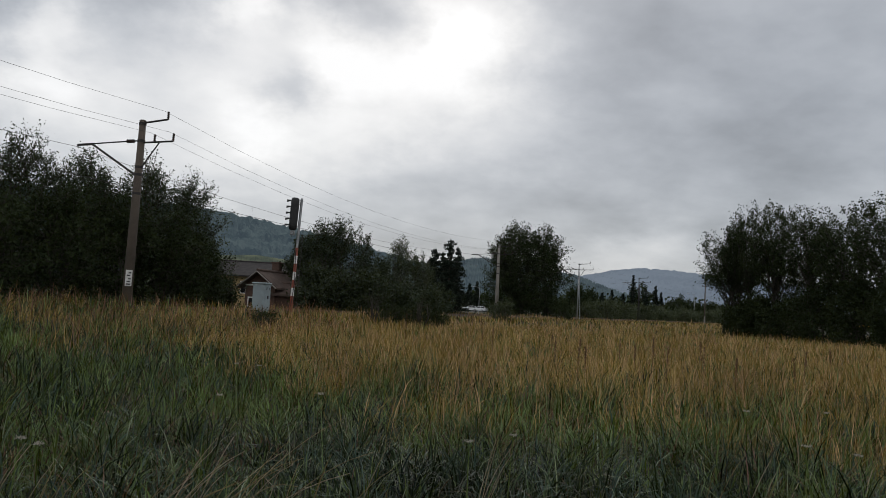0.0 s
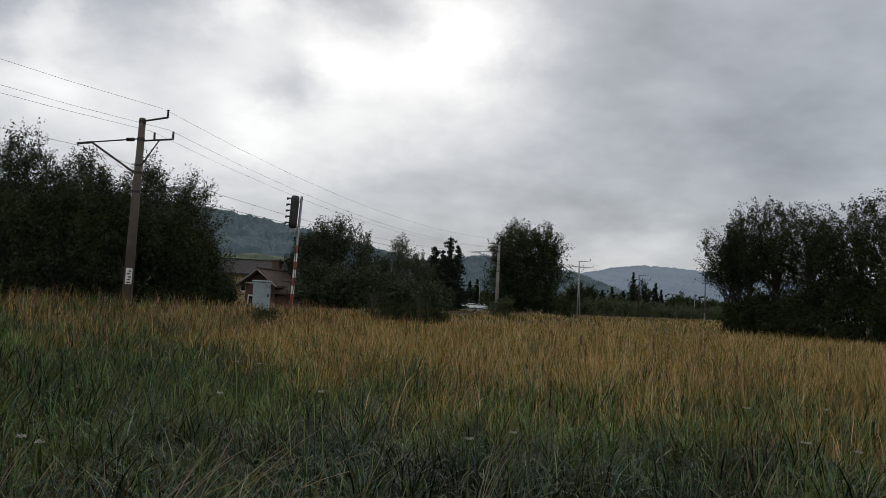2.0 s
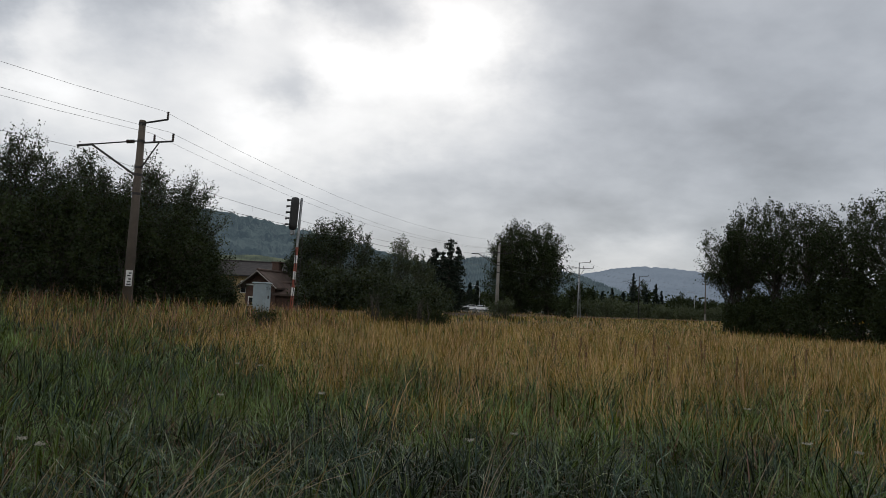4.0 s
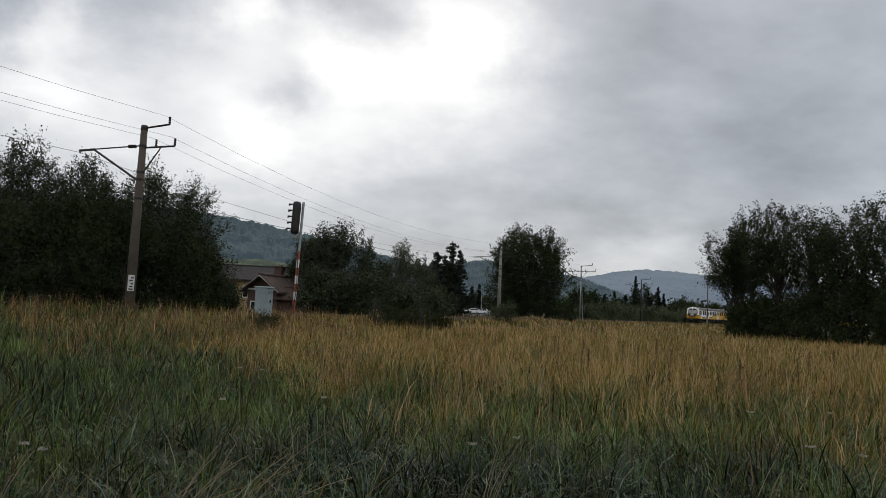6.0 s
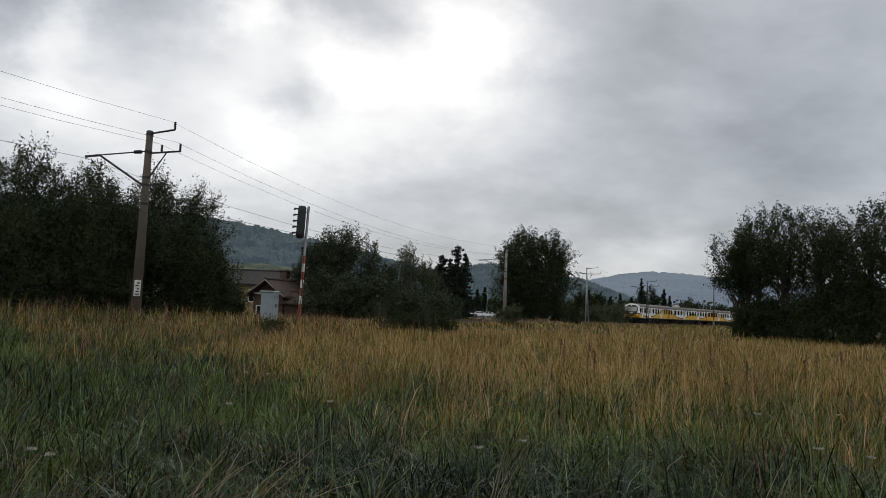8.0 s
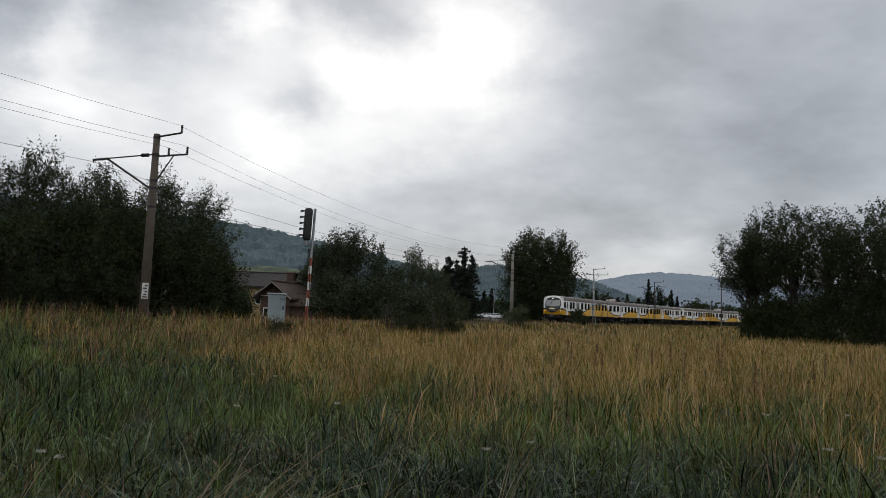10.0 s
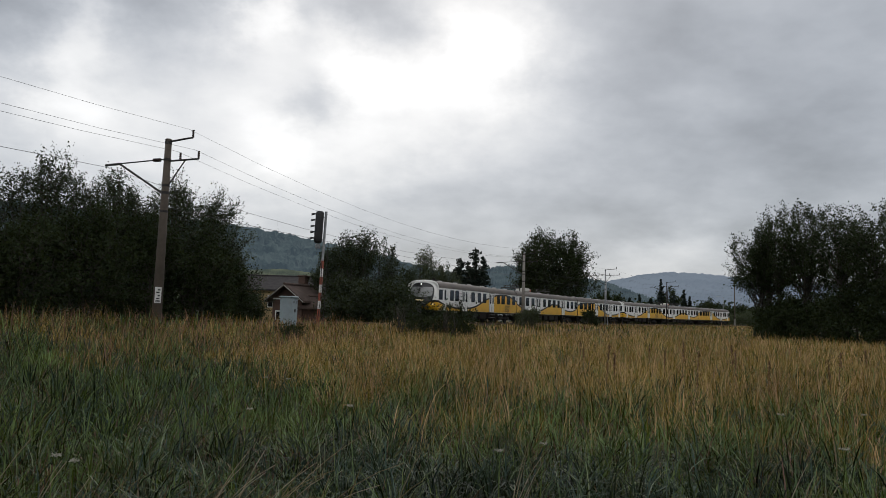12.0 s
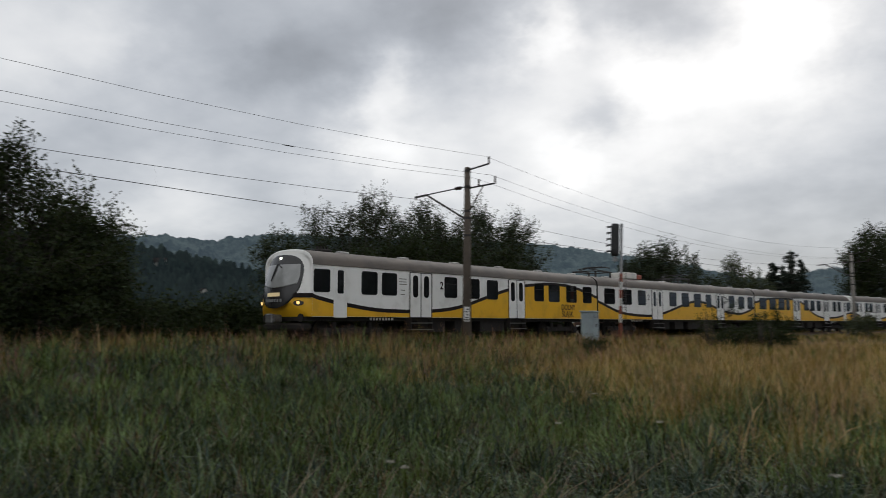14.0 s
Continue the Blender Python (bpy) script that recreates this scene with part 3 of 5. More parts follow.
def line_mast(s, off, top, kind="concrete", group="overhead line masts", mat="concrete", arms=1.0):
    """Mast with a bracket over the track and two arms with insulators on the field side. top: height over the rail."""
    z = RAIL + top
    base = on_track(s, off)
    root = thing("line_mast", {"concrete": "weathered round concrete railway mast with steel bracket and arms", "steel": ("thin grey" if mat == "concrete" else "dark brown") + " steel railway mast with bracket and arms"}[kind],
                 "railway mast", group, track_pose(s, off, float(ground_z(base.x, base.y))))
    zz = z - float(ground_z(base.x, base.y))
    g = Geo()
    if kind == "concrete":
        g.tube([(0, 0, -0.3), (0, 0, zz * 0.5), (0, 0, zz)], [0.205, 0.165, 0.125], 18)
        part("pole", g, M[mat], root, smooth=True)
        g = Geo()
        g.tube([(0, 0, zz), (0, 0, zz + 0.05)], [0.14, 0.10], 16)
        part("cap", g, M["concrete"], root)
    else:
        g.tube([(0, 0, -0.3), (0, 0, zz)], [0.10, 0.075], 10)
        part("pole", g, M["galvan" if mat == "concrete" else mat], root, smooth=True)
        g = Geo()
        g.tube([(-0.1, -0.45, -0.3), (0, -0.1, zz * 0.86)], [0.045, 0.04], 8)
        part("brace", g, M["galvan" if mat == "concrete" else mat], root)
    reach = off + 0.1
    # bracket over the track
    g = Geo()
    g.tube([(0, 0.15, zz - 0.78), (0, reach, zz - 0.92)], 0.028, 6)
    part("tie_rod", g, M["dark_steel"], root)
    g = Geo()
    g.tube([(0, 0.15, zz - 2.15), (0, reach - 0.55, zz - 0.90)], 0.045, 8)
    part("strut", g, M["dark_steel"], root)
    g = Geo()
    g.tube([(0, reach - 0.6, zz - 0.9), (0, reach + 0.15, zz - 0.94)], 0.05, 8)
    part("bracket_tip", g, M["dark_steel"], root)
    g = Geo()
    for k in range(5):
        g.tube([(0, 0.34 + 0.07 * k, zz - 0.80), (0, 0.37 + 0.07 * k, zz - 0.80)], 0.075, 10)
    part("insulator", g, M["porcelain"], root)
    # field-side arms
    for name, y, dz, rise in (("top_arm", -1.16 * arms, -0.06, 0.12), ("lower_arm", -1.48 * arms, -0.86, 0.05)):
        g = Geo()
        g.tube([(0, -0.1, zz + dz), (0, y, zz + dz + rise)], 0.038, 6)
        arm = part(name, g, M["dark_steel"], root)
        for yy in ([y] if name == "top_arm" else [y, -0.62]):
            g = Geo()
            insulator(g, (0, yy, zz + dz + rise * yy / y))
            part("insulator", g, M["porcelain"], arm)
    g = Geo()
    g.tube([(0, -0.12, zz - 1.85), (0, -0.85, zz - 0.86)], 0.026, 6)
    part("arm_brace", g, M["dark_steel"], root)
    for dz in (-0.10, -0.80, -1.85, -2.15, -2.9):
        g = Geo()
        rr = (0.125 + 0.08 * -dz / zz + 0.016) if kind == "concrete" else 0.095
        g.tube([(0, 0, zz + dz - 0.05), (0, 0, zz + dz + 0.05)], rr, 14)
        part("clamp", g, M["dark_steel"], root)
    return root, zz


mast, mast_h = line_mast(26.15, 2.8, 7.42)
mast.matrix_basis = mast.matrix_basis @ Matrix.Rotation(radians(0.5), 4, Vector((0.773, 0.635, 0)))
# plate with unreadable marks, facing the meadow
a = Vector((0, 0, 0)) - on_track(26.0, 2.8)
ang = math.atan2(a.y, a.x) - (math.pi / 2 - heading(26.0))
n_dir = Vector((math.cos(ang), math.sin(ang), 0))
g = Geo()
g.box(n_dir * 0.215 + Vector((0, 0, 1.42)), (0.02, 0.24, 0.62), 0.004, rot=Matrix.Rotation(ang, 3, "Z"))
plate = part("number_plate", g, M["white"], mast, "white plate with dark marks")
side_dir = Vector((-n_dir.y, n_dir.x, 0))
for dz, w, sh in ((0.20, 0.10, 0.03), (0.10, 0.13, -0.01), (-0.03, 0.09, 0.03), (-0.14, 0.12, 0.0), (-0.24, 0.16, 0.0)):
    g = Geo()
    g.box(n_dir * 0.228 + side_dir * sh + Vector((0, 0, 1.42 + dz)), (0.008, w, 0.05), 0.0, rot=Matrix.Rotation(ang, 3, "Z"))
    part("mark", g, M["black"], plate)
line_mast(79.5, 2.8, 7.3, mat="concrete_light")
line_mast(111.8, 2.8, 7.75, "steel", arms=1.4)
line_mast(144.8, 2.8, 7.6, "steel", mat="dark_steel", arms=1.4)
line_mast(-24.0, 2.8, 7.42)


def utility_pole(s, off, top):
    """A taller plain pole with short cross-arms and a pale foot."""
    b = on_track(s, off)
    gz = float(ground_z(b.x, b.y))
    root = thing("utility_pole", "tall thin weathered pole with a pale painted foot", "pole", m=track_pose(s, off, gz))
    h = top - gz
    g = Geo()
    g.tube([(0, 0, -0.2), (0, 0, h)], [0.17, 0.11], 10)
    part("pole", g, M["concrete"], root, smooth=True)
    g = Geo()
    g.tube([(0, 0, 0.05), (0, 0, 1.9)], [0.19, 0.185], 10)
    part("foot_sleeve", g, M["concrete_light"], root, "pale painted foot")
    for dz in (0.5, 2.4):
        g = Geo()
        g.tube([(0, -0.75, h - dz), (0, 0.75, h - dz)], 0.05, 6)
        arm = part("cross_arm", g, M["dark_steel"], root)
        for y in (-0.7, 0.7):
            g = Geo()
            insulator(g, (0, y, h - dz), 0.35, 0.07)
            part("insulator", g, M["porcelain"], arm)


utility_pole(188.8, 2.8, 11.6)

# ---- wires
MASTS = [-78.0, -24.0, 26.0, 79.5, 111.8, 144.8, 188.8, 230.0, 280.0, 330.0, 380.0]


def wire(name, off, z, sag, r, label):
    g = Geo()
    pts = []
    for a, b in zip(MASTS, MASTS[1:]):
        for k in range(10):
            u = k / 10
            pts.append(on_track(a + (b - a) * u, off, z - sag * 4 * u * (1 - u) * ((b - a) / 50) ** 2))
    g.tube(pts, r, 5)
    return tagged(new(name, g.mesh(name, M["dark_steel"])), label, "wire")


TOP = RAIL + 7.42
g = Geo()
g.tube([on_track(15.2, 4.28, TOP - 1.18), on_track(15.6, 4.28, TOP - 1.165)], 0.016, 6)
tagged(new("wire_splice", g.mesh("wire_splice", M["black"])), "small dark splice on a feeder wire", "wire fitting")
wire("feeder_wire", 2.8 + 1.16, TOP + 0.34, 1.0, 0.0055, "thin feeder wire on the top mast arms")
wire("feeder_wire", 2.8 + 0.62, TOP - 0.52, 1.0, 0.0055, "thin feeder wire on the lower mast arms")
wire("feeder_wire", 2.8 + 1.48, TOP - 0.50, 1.0, 0.0055, "thin feeder wire on the lower mast arms")
wire("messenger_wire", -0.1, TOP - 1.02, 0.68, 0.009, "messenger wire of the overhead line")
contact = wire("contact_wire", 0.0, RAIL + 5.25, 0.03, 0.012, "contact wire hung over the railway track")
for a, b in zip(MASTS, MASTS[1:]):
    for k in range(1, 8):
        u = k / 8
        s = a + (b - a) * u
        g = Geo()
        g.tube([on_track(s, 0, RAIL + 5.25), on_track(s, -0.1, TOP - 1.02 - 0.68 * 4 * u * (1 - u) * ((b - a) / 50) ** 2)], 0.002, 4)
        part("dropper", g, M["dark_steel"], contact)


# ---- colour light signal, seen from its side
def light_signal():
    s, off = 39.35, 2.8
    b = on_track(s, off)
    gz = float(ground_z(b.x, b.y))
    root = thing("railway_signal", "black five-lamp railway signal on a red and white post", "railway signal", m=track_pose(s, off, gz) @ Matrix.Rotation(radians(2.0), 4, Vector((0.87, 0.48, 0))))
    top = EYE + 5.60 - gz
    h = top
    lo, hi = 0.35, 3.95
    nb = 8
    for k in range(nb):
        z0, z1 = lo + (hi - lo) * k / nb, lo + (hi - lo) * (k + 1) / nb
        g = Geo()
        g.tube([(0, 0, z0), (0, 0, z1)], 0.085, 12)
        part("post_band", g, M["red"] if k % 2 == 1 or k == 0 else M["white"], root, smooth=False)
    g = Geo()
    g.tube([(0, 0, -0.2), (0, 0, lo)], 0.11, 12)
    part("foot", g, M["black"], root)
    g = Geo()
    g.tube([(0, 0, hi), (0, 0, top - 0.02)], 0.07, 12)
    part("post_top", g, M["galvan"], root)
    # head: a long rounded board, facing down the line
    head = Geo()
    zc, hh, ww = top - 0.93, 0.92, 0.30
    out = []
    for k in range(24):
        t = 6.28318 * k / 24
        out.append((math.copysign(abs(math.cos(t)) ** 0.55, math.cos(t)) * ww, zc + math.copysign(abs(math.sin(t)) ** 0.4, math.sin(t)) * hh))
    face = Matrix.Rotation(radians(-58), 4, "Z")
    at = Vector((-0.19, 0.31, 0))
    rows = [[at + (face @ Vector((0.02 + 0.22 * x, y * k, zc + (z - zc) * k))) for y, z in out] for x, k in ((-1, 0.86), (-0.93, 0.93), (-0.75, 0.97), (-0.4, 1.0), (0.4, 1.0), (0.8, 0.96), (0.95, 0.91), (1, 0.84))]
    head.grid(rows, 0, True)
    head.face(rows[0][::-1])
    head.face(rows[-1])
    hd = part("signal_head", head, M["black"], root, "black rounded lamp board")
    for k in range(5):
        z = zc + 0.68 - 0.34 * k
        g = Geo()
        arc = [(-0.195, math.sin(q) * 0.10, z + math.cos(q) * 0.10) for q in np.linspace(-1.1, 1.1, 9)]
        arc2 = [(-0.44, math.sin(q) * 0.12, z - 0.02 + math.cos(q) * 0.11) for q in np.linspace(-1.7, 1.7, 9)]
        g.grid([[at + face @ Vector(p) for p in arc], [at + face @ Vector(p) for p in arc2]])
        g.grid([[at + face @ Vector((p[0], p[1] * 0.93, p[2] - 0.008)) for p in arc2], [at + face @ Vector((p[0], p[1] * 0.93, p[2] - 0.008)) for p in arc]])
        part("hood", g, M["black"], hd)
        g = Geo()
        g.tube([at + face @ Vector((-0.198, 0, z)), at + face @ Vector((-0.215, 0, z))], 0.095, 12)
        part("lens", g, M["glass"], hd)
    g = Geo()
    for dz in (0.25, 1.5):
        g.tube([(0, 0, zc - hh + dz), at + face @ Vector((0.1, 0, zc - hh + dz))], 0.03, 6)
    part("bracket", g, M["galvan"], root)
    g = Geo()
    g.box(at + Vector((0.08, 0, zc - hh - 0.14)), (0.26, 0.22, 0.26), 0.03)
    part("cable_box", g, M["galvan"], root)
    g = Geo()
    for dy in (-0.16, 0.16):
        g.tube([(0.32, dy, 0), (0.22, dy, zc - hh + 0.1)], 0.018, 5)
    for k in range(12):
        g.tube([(0.31 - 0.007 * k, -0.16, 0.3 + 0.3 * k), (0.31 - 0.007 * k, 0.16, 0.3 + 0.3 * k)], 0.012, 5)
    part("ladder", g, M["dark_steel"], root)
    g = Geo()
    g.tube([(-0.1, 0, hi - 0.1), (-0.06, -0.1, 2.0), (-0.1, 0, 0.1)], 0.02, 6)
    part("cable", g, M["black"], root)


light_signal()


def relay_cabinet():
    s, off = 34.4, 3.9
    b = on_track(s, off)
    gz = float(ground_z(b.x, b.y))
    root = thing("relay_cabinet", "blue-grey steel railway relay cabinet with a flat lid", "cabinet", m=track_pose(s, off, gz) @ pose(0, 0, 0, 0, 0, 12))
    g = Geo()
    g.box((0, 0, 0.13), (0.84, 0.55, 0.3), 0.02)
    part("plinth", g, M["concrete"], root)
    g = Geo()
    g.box((0, 0, 0.95), (0.86, 0.6, 1.36), 0.02)
    part("body", g, M["cabinet"], root)
    g = Geo()
    g.box((0, 0, 1.67), (0.96, 0.72, 0.09), 0.03)
    part("lid", g, M["cabinet"], root)
    for dx in (-0.21, 0.21):
        g = Geo()
        g.box((dx, -0.308, 0.95), (0.39, 0.02, 1.22), 0.008)
        d = part("door", g, M["cabinet"], root)
        g = Geo()
        g.box((dx + 0.16 * (-1 if dx > 0 else 1), -0.332, 1.0), (0.03, 0.03, 0.16), 0.006)
        part("handle", g, M["dark_steel"], d)
        g = Geo()
        for k in range(4):
            g.box((dx, -0.322, 1.38 + 0.03 * k), (0.2, 0.012, 0.012))
        part("vent", g, M["dark_steel"], d)


relay_cabinet()


# ---- trees and shrubs
def polar(az, d):
    return d * math.sin(radians(az)), d * math.cos(radians(az))


def leaf_quads(centres, normals_out, length, width, rs):
    n = len(centres)
    a = rs.randn(n, 3) + normals_out * 0.5
    a /= np.linalg.norm(a, axis=1)[:, None]
    b = np.cross(a, rs.randn(n, 3))
    b /= np.linalg.norm(b, axis=1)[:, None] + 1e-6
    ln = (length * (0.6 + 0.8 * rs.rand(n)))[:, None]
    wd = (width * (0.6 + 0.8 * rs.rand(n)))[:, None]
    bend = np.cross(a, b) * ln * 0.18
    v = np.stack([centres - a * ln / 2, centres + b * wd / 2 + bend, centres + a * ln / 2, centres - b * wd / 2 + bend], 1)
    return v.reshape(-1, 3), np.arange(n * 4).reshape(-1, 4)


def crown_shape(kind, t):
    """Radius share of the crown at height share t."""
    if kind == "round":
        return np.sqrt(np.clip(1 - (2 * t - 0.92) ** 2 / 1.18, 0.02, 1))
    if kind == "bush":
        return np.sqrt(np.clip(1 - t ** 2.2, 0.0, 1)) * (0.86 + 0.14 * t)
    if kind == "tall":
        return np.clip(0.55 + 0.9 * t, 0, 1) * np.sqrt(np.clip(1.02 - t ** 2.6, 0, 1))
    return np.clip(0.8 + 0.35 * t, 0, 1) * np.sqrt(np.clip(1.03 - t ** 2.2, 0, 1))


def broadleaf(name, label, x, y, h, w, kind="willow", seed=1, leaves=9000, mat="leaf_willow", low=0.06, stems=3, leaf=0.16, clump=0.5, group="", shoots=26, category="tree", lobes=7):
    """Stems carry boughs that reach the crown's outline, boughs carry twigs, and each twig its own spray of leaves."""
    rs = np.random.RandomState(seed)
    z0 = float(ground_z(x, y))
    root = thing(name, label, category, group, pose(x, y, z0))
    r = w / 2
    lobe_a, lobe_k = rs.rand(lobes) * 6.283, 0.16 + 0.18 * rs.rand(lobes)
    bushy = kind == "bush"

    def envelope(t, ang):
        """Radius and height of the crown's skin, uneven all round."""
        ts = (t - low) / (1 - low) if low > 0.15 else t
        wob = 1 + sum(lk * np.cos((ang - la) * (1 + i % 3) + 5 * t * (i % 2)) for i, (la, lk) in enumerate(zip(lobe_a, lobe_k))) * 0.42
        top = 1 - 0.13 * (0.5 + 0.5 * np.sin(ang * 2 + lobe_a[0]) * np.cos(ang * 3 + lobe_a[1])) * sm(0.45, 0.8, t)
        return r * crown_shape(kind, np.clip(ts, 0, 1)) * wob, h * 0.99 * t * top

    # stems
    g = Geo()
    feet = [(rs.randn() * 0.18 * (stems > 1) * r * 0.6, rs.randn() * 0.18 * (stems > 1) * r * 0.6) for _ in range(stems)]
    tips = []
    for fx, fy in feet:
        a2 = rs.rand() * 6.283
        sp = r * 0.35 * (stems > 1)
        tip = Vector((fx + math.cos(a2) * sp, fy + math.sin(a2) * sp, h * (0.66 + 0.2 * rs.rand())))
        mid = Vector((fx, fy, 0)).lerp(tip, 0.5) + Vector((rs.randn() * 0.2, rs.randn() * 0.2, 0))
        rb = 0.016 * h / math.sqrt(stems) + 0.03
        g.tube([(fx, fy, -0.2), mid, tip], [rb, rb * 0.65, rb * 0.12], 7)
        tips.append((np.array((fx, fy, 0.0)), np.array(mid), np.array(tip), rb))
    part("trunk", g, M["bark"], root, smooth=True)
    # boughs and twigs
    nb = max(8, int(leaves / 170))
    nt = 8
    g = Geo()
    bt = low + (1 - low) * rs.rand(nb) ** 0.8
    ba = rs.rand(nb) * 6.283
    br, bz = envelope(bt, ba)
    br = br * np.sqrt(0.4 + 0.6 * rs.rand(nb))
    tw_c, tw_d, tw_l = [], [], []
    for i in range(nb):
        end = np.array((br[i] * math.cos(ba[i]), br[i] * math.sin(ba[i]), bz[i]))
        f0, mid, tip, rb = tips[rs.randint(len(tips))]
        u = min(max(bz[i] / h * 0.72 - 0.05, 0.06), 0.92)
        st = f0 + (mid - f0) * u * 2 if u < 0.5 else mid + (tip - mid) * (u * 2 - 1)
        bow = (st + end) / 2 + np.array((0, 0, 0.10 * h * rs.rand()))
        g.tube([st, bow, end], [rb * 0.36, rb * 0.2, 0.010], 5, caps=False)
        run = np.linalg.norm(end - st)
        for _ in range(nt):
            q = 0.25 + 0.75 * rs.rand() ** 0.7
            c = (1 - q) ** 2 * st + 2 * q * (1 - q) * bow + q * q * end
            d = rs.randn(3) + (end - st) / (run + 1e-6) * 1.1 + np.array((0, 0, 0.5))
            d /= np.linalg.norm(d)
            ln = clump * (1.0 + 1.5 * rs.rand()) + 0.06 * run
            tw_c.append(c)
            tw_d.append(d)
            tw_l.append(ln)
            if leaf < 0.28:
                g.tube([c, c + d * ln], [0.010, 0.004], 3, caps=False)
    # feathery shoots break the outline
    for _ in range(shoots):
        t, an = 0.70 + 0.28 * rs.rand(), rs.rand() * 6.283
        rr, z = envelope(t, an)
        rr, z = rr * (0.5 + 0.4 * rs.rand()), z * 0.94
        d = np.array((math.cos(an) * 0.55, math.sin(an) * 0.55, 1.0)) + rs.randn(3) * 0.25
        tw_c.append(np.array((rr * math.cos(an), rr * math.sin(an), z)))
        tw_d.append(d / np.linalg.norm(d))
        tw_l.append(0.25 + h * 0.035 * (0.4 + 0.8 * rs.rand()))
    tagged(part("limb", g, M["bark"], root), kind="stuff")
    tw_c, tw_d, tw_l = np.array(tw_c), np.array(tw_d), np.array(tw_l)
    k = len(tw_c)
    per = max(8, int(leaves * (0.72 if bushy else 0.86) / k))
    u = rs.rand(k, per, 1) ** 0.8 * 1.1
    pts = tw_c[:, None, :] + tw_d[:, None, :] * (tw_l[:, None, None] * u) + rs.randn(k, per, 3) * clump * (0.24 + 0.22 * rs.rand(k))[:, None, None]
    pts = pts.reshape(-1, 3)
    # leaves filling the inside
    m = int(leaves * (0.34 if bushy else 0.16))
    t, an = low + (0.92 - low) * rs.rand(m), rs.rand(m) * 6.283
    rr, z = envelope(t, an)
    rr = rr * np.sqrt(rs.rand(m)) * 0.9
    pts = np.concatenate([pts, np.stack([rr * np.cos(an), rr * np.sin(an), z], -1)])
    pts = pts[pts[:, 2] > 0.05]
    mid = np.array([0, 0, h * 0.5])
    out = (pts - mid) / (np.linalg.norm(pts - mid, axis=1)[:, None] + 1e-6)
    v, q = leaf_quads(pts, out, leaf, leaf * 0.55, rs)
    part("crown", big_mesh("crown", v, quads=q, mat=M[mat]), None, root)
    return root


def spruce(x, y, h, w, seed, label="dark spruce tree with drooping tiers of branches", group="spruces", dense=1.0, size=0.30):
    rs = np.random.RandomState(seed)
    root = thing("spruce_tree", label, "tree", group, pose(x, y, float(ground_z(x, y))))
    g = Geo()
    g.tube([(0, 0, -0.2), (0, 0, h * 0.6), (0, 0, h)], [h * 0.018 + 0.04, h * 0.01, 0.012], 8)
    part("trunk", g, M["bark"], root, smooth=True)
    pts, outs = [], []
    zz = h * 0.08
    g = Geo()
    while zz < h * 0.985:
        t = zz / h
        ln = w / 2 * (1 - t) ** 0.8 * (0.75 + 0.5 * rs.rand()) + 0.12
        for b in range(7):
            a = rs.rand() * 6.283
            ll = ln * (0.35 + 0.85 * rs.rand())
            d = np.array([math.cos(a), math.sin(a), 0])
            n_l = int((12 + 26 * ll) * dense)
            u = rs.rand(n_l)
            sag = -0.28 * ll * u + 0.22 * ll * u ** 3
            side = np.array([-d[1], d[0], 0])
            p = d * (u * ll)[:, None] + side * (rs.randn(n_l) * 0.16 * ll * (1.1 - u))[:, None]
            p[:, 2] += zz + 0.15 * rs.randn() + sag + rs.randn(n_l) * 0.07
            pts.append(p)
            outs.append(np.tile(d, (n_l, 1)))
            g.tube([(0, 0, zz), tuple(d * ll * 0.95 + np.array([0, 0, zz - 0.08 * ll]))], [0.025, 0.006], 4, caps=False)
        zz += h * 0.035 + 0.12 * rs.rand()
    tagged(part("branch", g, M["bark"], root), kind="stuff")
    pts, outs = np.concatenate(pts), np.concatenate(outs)
    v, q = leaf_quads(pts, outs * 2.5, size, size * 0.5, rs)
    part("needles", big_mesh("needles", v, quads=q, mat=M["needle"]), None, root)


WILLOW = "tall grey-green willow with feathery shoots behind the track"
for i, (az, d, h, w, lv) in enumerate([(-36.2, 38, 6.0, 4.2, 9000), (-33.0, 40, 8.1, 4.8, 12000), (-29.0, 41, 8.6, 5.6, 20000), (-25.6, 43, 8.0, 5.8, 22000), (-22.0, 44, 8.2, 5.8, 23000),
                                       (-18.9, 47, 8.0, 5.0, 19000), (-17.7, 51, 5.6, 2.6, 5000)]):
    broadleaf("willow_tree", WILLOW, *polar(az, d), h, w, "willow", 40 + i, lv, "leaf_willow", 0.03, 4, 0.12, 0.30, "willows behind the track", 34)
for i, (az, d, h, w) in enumerate([(-34.5, 36, 4.2, 5.0), (-31, 37, 5.0, 5.2), (-27, 38.5, 5.4, 5.4), (-23.5, 40.5, 5.6, 5.6), (-20, 43, 5.6, 5.4), (-17.9, 46, 4.6, 3.2), (-16.3, 49, 2.0, 1.6)]):
    broadleaf("willow_bush", "dark dense willow scrub beside the track", *polar(az, d), h, w, "bush", 60 + i, 7000, "leaf", 0.0, 5, 0.16, 0.4, "scrub beside the track", 8, "bush")
for i, (az, d, h, w) in enumerate([(-61, 30, 8.6, 7), (-54.5, 31, 7.9, 6.5), (-50.0, 33, 6.2, 4.6)]):
    broadleaf("alder_tree", "dark leafy alder tree near the track", *polar(az, d), h, w, "round", 75 + i, 18000, "leaf", 0.0, 3, 0.15, 0.42, "alders near the track", 22)
